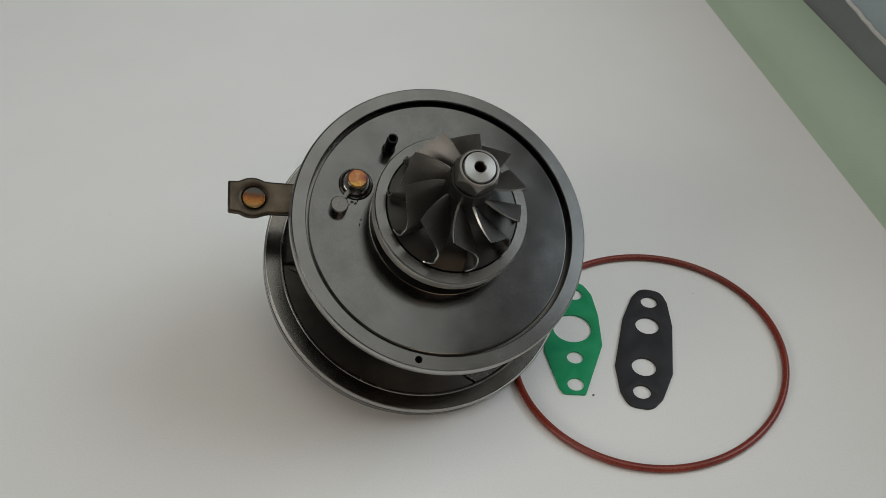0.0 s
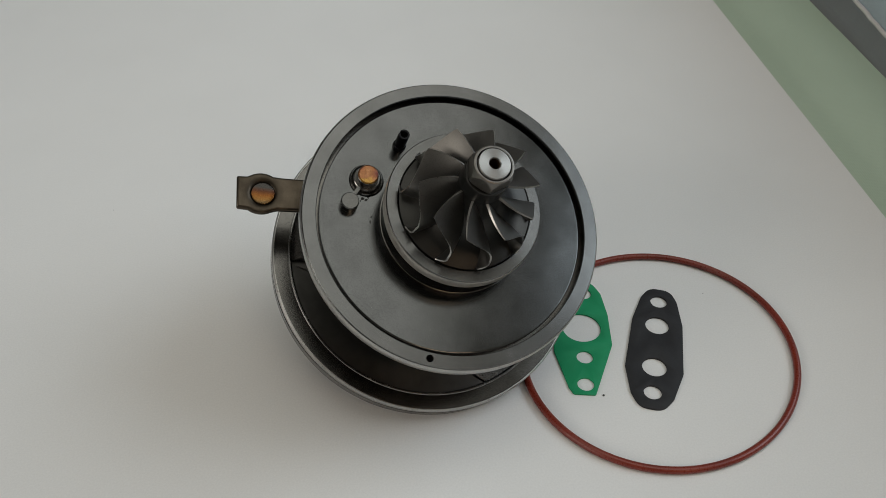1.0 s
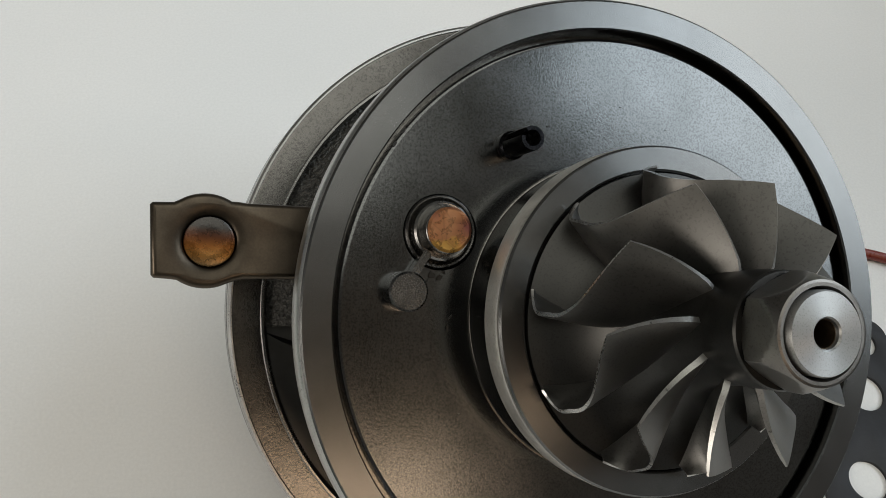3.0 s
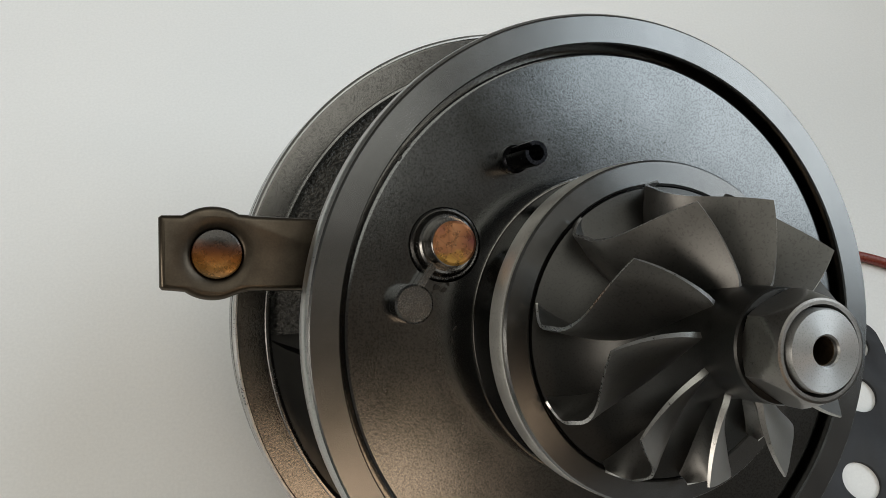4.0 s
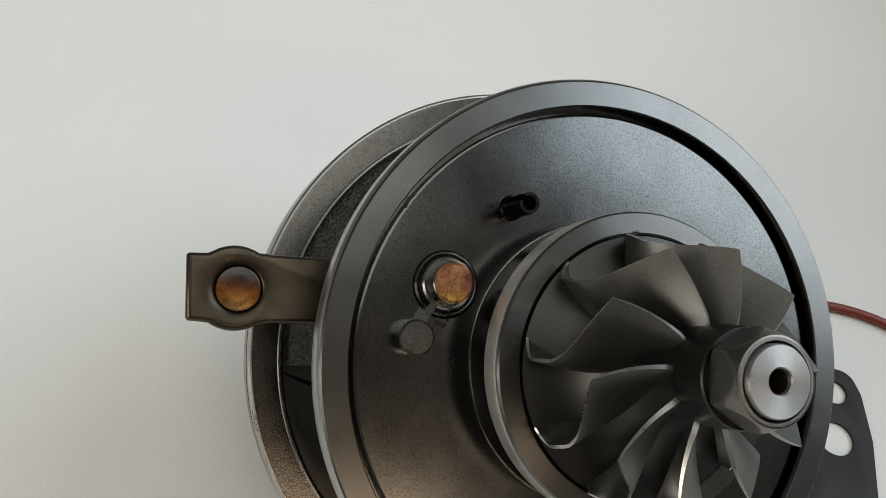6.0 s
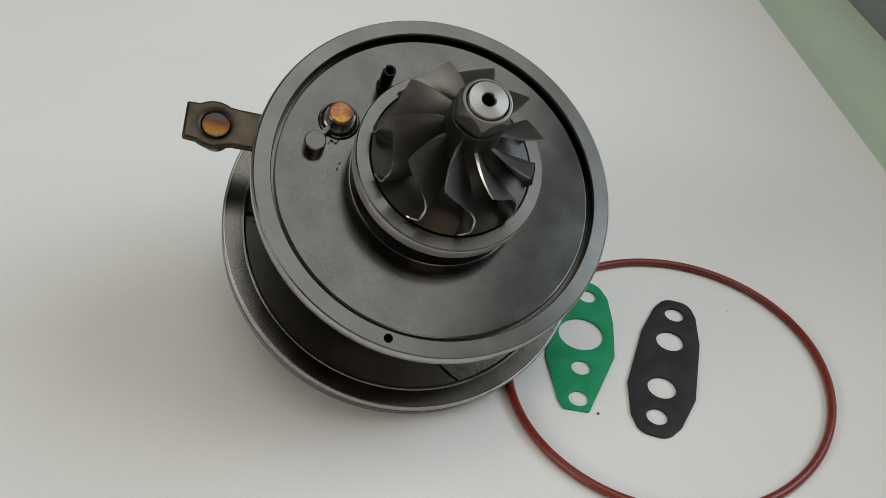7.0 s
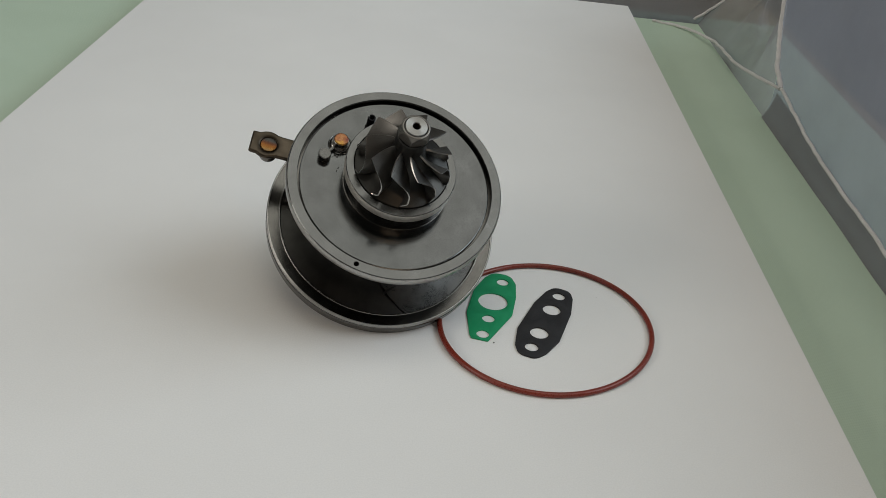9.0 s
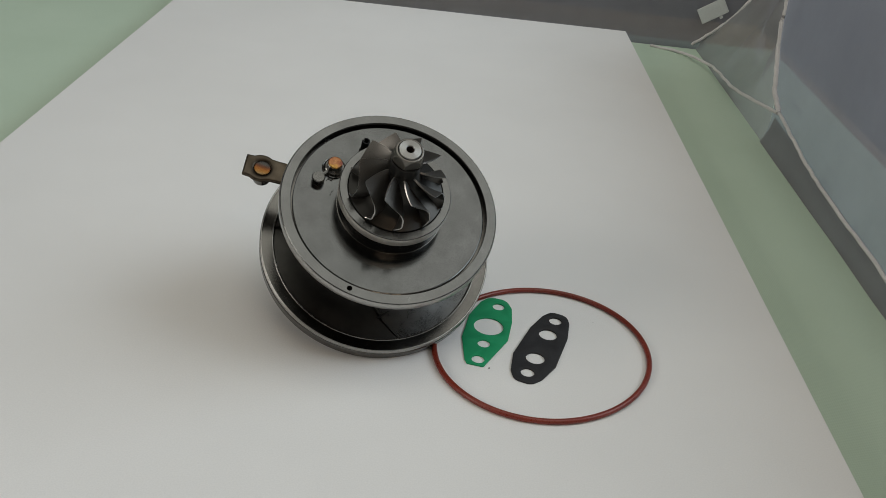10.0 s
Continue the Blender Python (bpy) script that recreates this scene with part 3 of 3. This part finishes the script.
def backplate():
    """The compressor's back plate: flat rim, a step down, a dished face that sweeps up to the collar."""
    profile = [(0.0452, 0.0), (0.0493, 0.0), (0.0496, -0.0003), (0.0496, -0.0047), (0.0493, -0.0050), (0.030, -0.0070), (0.0200, -0.0070), (0.0200, 0.0066),
               (0.0240, 0.0066), (0.0241, 0.0062), (0.0241, -0.0018), (0.02417, -0.00195), (0.0243, -0.0020), (0.0246, -0.0020), (0.0300, -0.0020), (0.0434, -0.0020), (0.0436, -0.0020), (0.0440, -0.0022), (0.0441, -0.0044), (0.0449, -0.0044), (0.0450, -0.0003)]
    ob = part("backplate", turned(profile, 192), PLATE, CART, "round satin steel backplate with a raised rim")
    part("rim_band", turned([(0.0495, -0.0004), (0.0499, -0.0008), (0.0501, -0.0014), (0.0501, -0.0042), (0.0498, -0.0047), (0.0494, -0.0046)], 192), EDGE, ob, "backplate edge, paler for the board's reflection")
    hole = disc_stack([(0.0012, -0.009), (0.0012, 0.0005), (0.0015, 0.0009)], 24, (-0.0078, -0.0464))
    socket = disc_stack([(0.0054, -0.0056), (0.0054, -0.0026), (0.0057, -0.0020), (0.0059, -0.0010)], 40, (-0.0292, 0.0114))
    drill(ob, [hole, socket])
    ob.data.materials.append(RIM)
    ob.data.materials.append(FLANGE)
    for f in ob.data.polygons:
        if math.hypot(f.center.x, f.center.y) > 0.0446 and (f.center.z > -0.0008 or math.hypot(f.center.x, f.center.y) > 0.046):
            f.material_index = 1
        elif math.hypot(f.center.x, f.center.y) > 0.0438 or math.hypot(f.center.x, f.center.y) < 0.0250:
            f.material_index = 2
    # Black cup added inside the hole, its colour standing for the shade there.
    part("hole_lining", turned([(0, -0.0046), (0.00122, -0.0046), (0.00122, -0.0003), (0.00114, -0.0003), (0.00114, -0.0044), (0, -0.0044)], 24, closed=False), GRIME_HOLE_SHADE, ob, "black lining that darkens the small hole", m=pose(-0.0078, -0.0464, 0))


def collar():
    """The ring round the wheel, with its seal groove."""
    profile = [(0.0200, 0.0064), (0.0242, 0.0064), (0.0247, 0.0068), (0.0247, 0.0112), (0.02465, 0.0114), (0.02465, 0.0116), (0.0249, 0.0118), (0.0250, 0.0120),
               (0.0247, 0.0124), (0.0216, 0.0124), (0.0213, 0.0122), (0.0213, 0.0104), (0.0200, 0.0102)]
    part("collar", turned(profile, 160), COLLAR, CART, "dull turned steel collar round the wheel")
    part("collar_band", turned([(0.0244, 0.0070), (0.0248, 0.0068), (0.0251, 0.0071), (0.0251, 0.0108), (0.0249, 0.0112), (0.0244, 0.0111)], 160), BAND, CART, "collar band, paler for light off the board")


HUB = [(0.0070, 0.0317), (0.0074, 0.0284), (0.0081, 0.0248), (0.0093, 0.0212), (0.0117, 0.0177), (0.0157, 0.0146), (0.0209, 0.0127)]
SHROUD = [(0.0186, 0.0300), (0.01855, 0.0263), (0.0190, 0.0234), (0.0200, 0.0207), (0.0209, 0.0183), (0.0215, 0.0161), (0.0217, 0.0147)]
HUB_TURN = [-12, 4, 18, 29, 33, 29, 22]
SHROUD_TURN = [-1.3, 12.5, 23, 28.5, 28.9, 28, 20.5]


def along(values, s):
    """A smooth walk along evenly spaced values."""
    n = len(values) - 1
    k = min(int(s * n), n - 1)
    f = s * n - k
    p = [np.array(values[min(max(k + d, 0), n)], float) for d in (-1, 0, 1, 2)]
    return 0.5 * (2 * p[1] + (p[2] - p[0]) * f + (2 * p[0] - 5 * p[1] + 4 * p[2] - p[3]) * f * f + (3 * p[1] - p[0] - 3 * p[2] + p[3]) * f ** 3)


def blade_mesh():
    """One twisted blade, with its thickness and rounded rim."""
    ns, nt = 22, 9
    mid = np.zeros((ns + 1, nt + 1, 3))
    for i in range(ns + 1):
        s = i / ns
        hub, tip = along(HUB, s), along(SHROUD, s)
        ha, ta = float(along(HUB_TURN, s)), float(along(SHROUD_TURN, s))
        for j in range(nt + 1):
            t = j / nt
            r, h = hub + (tip - hub) * t
            if j == 0:
                r, h = r - 0.0004, h - 0.0004
            a = radians(ha + (ta - ha) * t ** 1.2)
            mid[i, j] = (r * math.cos(a), r * math.sin(a), h)
    du, dv = np.gradient(mid, axis=0), np.gradient(mid, axis=1)
    nrm = np.cross(du, dv)
    nrm /= np.linalg.norm(nrm, axis=2, keepdims=True)
    bm = bmesh.new()
    sides = []
    for sign in (1, -1):
        rows = []
        for i in range(ns + 1):
            row = []
            for j in range(nt + 1):
                w = (0.00052 - 0.00030 * j / nt) * (0.8 if i == 0 else 1.0) * (0.75 if j == nt else 1.0)
                if j >= nt - 1 and 0.35 < i / ns < 0.97:
                    w += 0.00012 * math.sin(math.pi * (i / ns - 0.35) / 0.62)
                row.append(bm.verts.new(mid[i, j] + sign * w * nrm[i, j]))
            rows.append(row)
        sides.append(rows)
    a, b = sides
    for i in range(ns):
        for j in range(nt):
            bm.faces.new((a[i][j], a[i + 1][j], a[i + 1][j + 1], a[i][j + 1]))
            bm.faces.new((b[i][j], b[i][j + 1], b[i + 1][j + 1], b[i + 1][j]))
        bm.faces.new((a[i][nt], a[i + 1][nt], b[i + 1][nt], b[i][nt])).material_index = 1
        bm.faces.new((a[i][0], b[i][0], b[i + 1][0], a[i + 1][0]))
    for j in range(nt):
        bm.faces.new((a[0][j], a[0][j + 1], b[0][j + 1], b[0][j])).material_index = 2
        bm.faces.new((a[ns][j], b[ns][j], b[ns][j + 1], a[ns][j + 1]))
    return bm


def compressor_wheel():
    fine = [tuple(along(HUB, k / 20)) for k in range(21)]
    profile = [(0, 0.0108), (0.0206, 0.0110), (0.0210, 0.0113), (0.0211, 0.0121), (0.0210, 0.0126)] + fine[::-1][1:] + [(0.0071, 0.0326), (0.0071, 0.0340), (0.0070, 0.0376), (0.0068, 0.0379), (0, 0.0379)]
    wheel = part("compressor_wheel", turned(profile, 96, closed=False), SHADED_ALLOY, CART, "cast alloy compressor wheel with ten curved blades")
    first = part("blade", blade_mesh(), ALLOY, wheel, m=pose(0, 0, 0, 0, 0, 6.1))
    first.data.materials.append(BLADE_EDGE)
    first.data.materials.append(GLINT_ALLOY)
    for k in range(1, 10):
        ob = new("blade", first.data)
        ob.parent = wheel
        ob.matrix_basis = pose(0, 0, 0, 0, 0, 6.1 + 36 * k)


def lock_nut():
    """A hexagon nut whose corners are turned off to a long cone, and the shaft's end in it."""
    bm = bmesh.new()
    rings = []
    flat, n = 0.0060, 96
    heights = [0.0379, 0.0380, 0.0381, 0.0382, 0.0383, 0.0384, 0.0385, 0.0386, 0.0390, 0.0410, 0.0413, 0.0416, 0.0419, 0.0422, 0.0425, 0.0428, 0.0431, 0.0434, 0.0437]
    for h in heights:
        cone = min(0.0069 - 0.375 * max(h - 0.0410, 0.0), 0.0061 + 1.3 * (h - 0.0379))
        rings.append([bm.verts.new((r * math.cos(a), r * math.sin(a), h)) for a in (2 * math.pi * k / n for k in range(n))
                      for r in [min(flat / math.cos((a + NUT_TURN) % (math.pi / 3) - math.pi / 6), cone)]])
    for r, h in ((0.0056, 0.0438), (0.0052, 0.0438), (0.0050, 0.0432), (0.0049, 0.0384)):
        rings.append([bm.verts.new((r * math.cos(2 * math.pi * k / n), r * math.sin(2 * math.pi * k / n), h)) for k in range(n)])
    for a, b in zip(rings, rings[1:]):
        for k in range(n):
            bm.faces.new((a[k], a[(k + 1) % n], b[(k + 1) % n], b[k]))
    bm.faces.new(rings[0][::-1]), bm.faces.new(rings[-1])
    part("lock_nut", bm, NUT, CART, "dull hexagon lock nut", angle=16)
    profile = [(0.00478, 0.0425), (0.00478, 0.0441), (0.0046, 0.0444), (0.0019, 0.0445), (0.0017, 0.0443), (0.0016, 0.0393), (0, 0.0388)]
    part("shaft_end", turned([(0, 0.0382), (0.00478, 0.0382)] + profile, 64, closed=False), BRIGHT, CART, "bright turned shaft end with a centre hole")
    part("centre_lining", turned([(0, 0.0391), (0.00168, 0.0391), (0.00168, 0.0438), (0.00158, 0.0438), (0.00152, 0.0396), (0, 0.0393)], 32, closed=False), BORE, CART, "dark brown centre hole of the shaft")


NUT_TURN = radians(30)


def plug():
    bm = disc_stack([(0.0054, -0.0056), (0.0054, -0.0016), (0.0052, -0.0013), (0.0050, -0.0014), (0.0047, -0.0022), (0.0045, -0.0018), (0.0044, -0.0004), (0.0041, -0.0001), (0.0037, -0.0002), (0.0034, 0.0004), (0.0034, 0.0023), (0.0031, 0.0026)], 48, (-0.0293, 0.0115))
    stem = part("plug", bm, DARK_STEEL, CART, "dark stepped plug in the backplate")
    bm = disc_stack([(0.0033, 0.0023), (0.0033, 0.0027), (0.0029, 0.00295)], 40, (-0.0293, 0.0115))
    part("copper_cap", bm, COPPER, stem, "copper-coloured top of the plug")


def locating_pin():
    bm = disc_stack([(0.0029, -0.0022), (0.0029, 0.0014), (0.0026, 0.0018)], 40, (-0.0346, 0.0024))
    part("locating_pin", bm, STEEL, CART, "plain steel pin with a flat top")
    bm = block(-0.0006, 0.0006, -0.0028, 0.0028, -0.0022, 0.0004, 0.0003)
    part("locking_wire", bm, STEEL, CART, m=pose(-0.0328, 0.0061, 0, 0, 0, -31))


def spring_pin():
    """A slotted tube pressed into the plate."""
    bm = bmesh.new()
    n, gap = 30, radians(42)
    outline = []
    for r in (0.00185, 0.00125):
        arc = [(r * math.cos(a), r * math.sin(a)) for a in np.linspace(gap / 2, 2 * math.pi - gap / 2, n)]
        outline += arc if r > 0.0015 else arc[::-1]
    rings = [[bm.verts.new((x * k, y * k, h)) for x, y in outline] for h, k in ((-0.0022, 1), (0.0063, 1), (0.0067, 0.95))]
    m = len(outline)
    for a, b in zip(rings, rings[1:]):
        for k in range(m):
            bm.faces.new((a[k], a[(k + 1) % m], b[(k + 1) % m], b[k]))
    for k in range(n - 1):
        for ring in (rings[0], rings[-1]):
            bm.faces.new((ring[k], ring[k + 1], ring[m - 2 - k], ring[m - 1 - k]))
    pin = part("spring_pin", bm, BLACK_PIN, CART, "black slotted spring pin", m=pose(-0.0187, 0.0252, 0, 0, 0, 150))
    part("pin_foot", turned([(0.0016, -0.0022), (0.0022, -0.0022), (0.0022, -0.0009), (0.0020, -0.0006), (0.0016, -0.0002)], 32), BLACK_PIN, pin)


def lever():
    """The vane lever, with a round boss and a riveted pin."""
    low = [(-0.0622 + 0.00715 * math.cos(a), 0.0090 + 0.00715 * math.sin(a)) for a in np.radians(np.linspace(-122, -62, 14))]
    top = [(-0.0622 + 0.00715 * math.cos(a), 0.0090 + 0.00715 * math.sin(a)) for a in np.radians(np.linspace(60, 122, 14))]
    outline = [(-0.0700, 0.0143), (-0.0704, 0.0139), (-0.0697, 0.0035), (-0.0693, 0.0031), (-0.0668, 0.0030), *low, (-0.0578, 0.0031), (-0.0565, 0.0035), (-0.0300, 0.0047), (-0.0300, 0.0156), (-0.0565, 0.0151), (-0.0575, 0.0152), *top, (-0.0670, 0.0145)]
    bm = sheet(outline, [], 0.0024, 0.0009)
    arm = part("lever_arm", bm, LEVER, CART, "flat heat-tinted steel lever arm", m=pose(0.0002, -0.0004, -0.0163))
    drill(arm, [disc_stack([(0.0037, 0.0012), (0.00385, 0.0017), (0.0041, 0.00195), (0.0045, 0.00215), (0.0050, 0.0023), (0.0057, 0.0024), (0.0058, 0.0026)], 48, RIVET_AT)])
    part("rivet", disc_stack([(0.0037, 0.0004), (0.00379, 0.0018), (0.0037, 0.0021), (0.0034, 0.00222), (0.0018, 0.0021), (0.0006, 0.00205)], 48, RIVET_AT), AMBER, arm, "brown rivet head, darker towards one side")
    part("link_pin", disc_stack([(0.0036, -0.0075), (0.0040, -0.0070), (0.0040, -0.0040), (0.0034, -0.0034), (0.0034, 0.0)], 32, (-0.0616, 0.0089)), DARK_STEEL, arm, "dark pin under the lever")


def sector(profile, a0, a1, n=60, skew0=0.0, skew1=0.0):
    """A slice of a body of revolution between two angles, closed at both ends."""
    bm = bmesh.new()
    rings = []
    for k in range(n + 1):
        ring = []
        for r, h in profile:
            lo, hi = a0 + skew0 * (r - 0.05), a1 + skew1 * (r - 0.05)
            a = radians(lo + (hi - lo) * k / n)
            ring.append(bm.verts.new((r * math.cos(a), r * math.sin(a), h)))
        rings.append(ring)
    m = len(profile)
    for a, b in zip(rings, rings[1:]):
        for k in range(m):
            bm.faces.new((a[k], a[(k + 1) % m], b[(k + 1) % m], b[k]))
    bm.faces.new(rings[0]), bm.faces.new(rings[-1][::-1])
    return bm


def bearing_housing():
    """Cast body between the plate and the turbine flange: rough skin, with turned lands cut into it."""
    core = [(0.0, -0.0065), (0.026, -0.0065), (0.026, -0.028), (0.0275, -0.034), (0.031, -0.0385), (0.0350, -0.0402), (0.0500, -0.0412), (0.0500, -0.0440), (0, -0.0440)]
    part("housing", turned(core, 128, closed=False), TURNED, CART, "dark iron bearing housing", angle=60)
    ridge = [(0.0499, -0.0400), (0.0478, -0.0385), (0.0440, -0.0350), (0.0405, -0.0300), (0.0375, -0.0240), (0.0350, -0.0160), (0.025, -0.0160), (0.030, -0.0400), (0.0499, -0.0415)]
    fine = [ridge[0]]
    for (r0, h0), (r1, h1) in zip(ridge[:6], ridge[1:6]):
        steps = max(1, int(math.hypot(r1 - r0, h1 - h0) / 0.0002))
        fine += [(r0 + (r1 - r0) * k / steps, h0 + (h1 - h0) * k / steps) for k in range(1, steps + 1)]
    bm = sector(fine + ridge[6:], 15, 186.0, 800)
    for v in bm.verts:
        if 0.033 < math.hypot(v.co.x, v.co.y) < 0.0495:
            lump = 0.3 * noise.noise(v.co * 420) + 0.8 * noise.noise(v.co * 1150) + 0.8 * noise.noise(v.co * 2100)
            v.co += v.co.normalized() * 0.0018 * lump
    part("cast_shoulder", bm, CAST, CART, "rough sand-cast shoulder of the housing", angle=60)
    land = [(0.0499, -0.0399), (0.0470, -0.0398), (0.0400, -0.0394), (0.0330, -0.0386), (0.0300, -0.0365), (0.026, -0.0365), (0.030, -0.0405), (0.0499, -0.0411)]
    part("turned_land", sector(land, -173, -64.5, 60, -850, 980), TURNED, CART, "turned dark iron land of the housing")
    pad = [(0.0499, -0.0396), (0.0472, -0.0394), (0.0400, -0.0386), (0.0330, -0.0372), (0.0300, -0.0345), (0.026, -0.0345), (0.030, -0.0405), (0.0499, -0.0411)]
    part("oil_pad", sector(pad, -63.5, 14, 60, 980, 0), PAD, CART, "smooth grey machined face of the housing")
    part("pad_rib", block(-0.0005, 0.0005, -0.0042, 0.0042, -0.0405, -0.0378, 0.0002), TURNED, CART, m=pose(0.0122, -0.0350, 0, 0, 0, -42))


def turbine_flange():
    profile = [(0.0507, -0.0383), (0.0509, -0.0383), (0.0552, -0.0383), (0.0555, -0.0383), (0.0559, -0.0384), (0.0560, -0.0398), (0.0558, -0.0404), (0.0556, -0.0407), (0.0556, -0.0413), (0.0560, -0.0416), (0.0563, -0.0420), (0.0563, -0.0460), (0.0559, -0.0466),
               (0.0478, -0.0468), (0.0478, -0.0508), (0.0473, -0.0513), (0.0300, -0.0513), (0.0300, -0.0450), (0.0496, -0.0450), (0.0496, -0.0410)]
    part("turbine_flange", turned(profile, 192), FLANGE, CART, "wide dark steel turbine flange")
    part("flange_edge", turned([(0.0556, -0.0380), (0.0559, -0.0380), (0.0563, -0.0384), (0.0564, -0.0398), (0.0561, -0.0402), (0.0556, -0.0402)], 192), EDGE, CART, "flange edge, paler for the board's reflection")
    part("flange_lip", turned([(0.0494, -0.0415), (0.0494, -0.0398), (0.0497, -0.0386), (0.0501, -0.0381), (0.0505, -0.0381), (0.0508, -0.0384), (0.0508, -0.0412)], 192), RING, CART, "raised turned lip inside the flange")


def turbine_wheel():
    profile = [(0, -0.0712), (0.006, -0.0710), (0.0068, -0.0702), (0.0075, -0.065), (0.010, -0.058), (0.016, -0.0525), (0.022, -0.0508), (0.022, -0.0500), (0, -0.0500)]
    wheel = part("turbine_wheel", turned(profile, 64, closed=False), DARK_STEEL, CART, "dark turbine wheel under the flange")
    for k in range(9):
        bm = bmesh.new()
        flat = [(0.0065, -0.0702), (0.0176, -0.0702), (0.0185, -0.061), (0.0215, -0.0545), (0.022, -0.0505), (0.014, -0.0530), (0.009, -0.0590), (0.0070, -0.0660)]
        front = [bm.verts.new((r, 0.0004, h)) for r, h in flat]
        rear = [bm.verts.new((r, -0.0004, h)) for r, h in flat]
        bm.faces.new(front), bm.faces.new(rear[::-1])
        for i in range(len(flat)):
            j = (i + 1) % len(flat)
            bm.faces.new((front[i], rear[i], rear[j], front[j]))
        part("turbine_blade", bm, DARK_STEEL, wheel, m=pose(0, 0, 0, 0, 0, 40 * k))


def stain(x, y, size, stretch, turn, seed, h=-0.0019):
    """A thin fleck of dried grime with a ragged outline."""
    rng = random.Random(seed)
    n = 18
    wob = [rng.uniform(0.55, 1.25) for _ in range(n)]
    edge = [((wob[k] + wob[k - 1]) / 2 * size * math.cos(2 * math.pi * k / n), (wob[k] + wob[k - 1]) / 2 * size * stretch * math.sin(2 * math.pi * k / n)) for k in range(n)]
    bm = bmesh.new()
    low, top = [bm.verts.new((x_, y_, -0.0001)) for x_, y_ in edge], [bm.verts.new((0.85 * x_, 0.85 * y_, 0.00006)) for x_, y_ in edge]
    for k in range(n):
        bm.faces.new((low[k], low[(k + 1) % n], top[(k + 1) % n], top[k]))
    bm.faces.new(top), bm.faces.new(low[::-1])
    part("grime_fleck", bm, GRIME_HOLE_SHADE, CART, m=pose(x, y, h, 0, 0, turn))


def grime():
    """Dried oil by the groove, at the neck and between plug and pin, and single specks on the plate."""
    stain(-0.0368, 0.0238, 0.00055, 0.45, 57, 1)
    stain(-0.0356, 0.0259, 0.00045, 0.5, 62, 2)
    stain(-0.0275, -0.0028, 0.0006, 0.35, 95, 3, -0.00175)
    stain(-0.0271, -0.0010, 0.0004, 0.5, 60, 4, -0.0017)
    for k, (x, y, size) in enumerate(((-0.0302, 0.0050, 0.0007), (-0.0291, 0.0046, 0.0006), (-0.0309, 0.0041, 0.0003), (-0.0284, 0.0055, 0.0004), (-0.0318, 0.0062, 0.0003))):
        stain(x, y, size, 0.7, 40 * k, 10 + k)
    rng = random.Random(5)
    for k in range(26):
        a, r = rng.uniform(math.pi * 0.4, math.pi * 1.5), rng.uniform(0.0285, 0.0425)
        x, y = r * math.cos(a), r * math.sin(a)
        if math.hypot(x + 0.0293, y - 0.0116) > 0.008 and math.hypot(x + 0.0346, y - 0.0024) > 0.0045 and math.hypot(x + 0.0182, y - 0.0252) > 0.004:
            stain(x, y, rng.uniform(0.00008, 0.00018), 0.7, rng.uniform(0, 180), 30 + k)


backplate()
collar()
grime()
compressor_wheel()
lock_nut()
plug()
locating_pin()
spring_pin()
lever()
bearing_housing()
turbine_flange()
turbine_wheel()

for n, (x, y, size) in enumerate(((0.0560, 0.1935, 0.0005), (0.0555, 0.1665, 0.00025), (0.105, 0.247, 0.0002), (-0.15, 0.30, 0.0002))):
    speck(x, y, size, n)
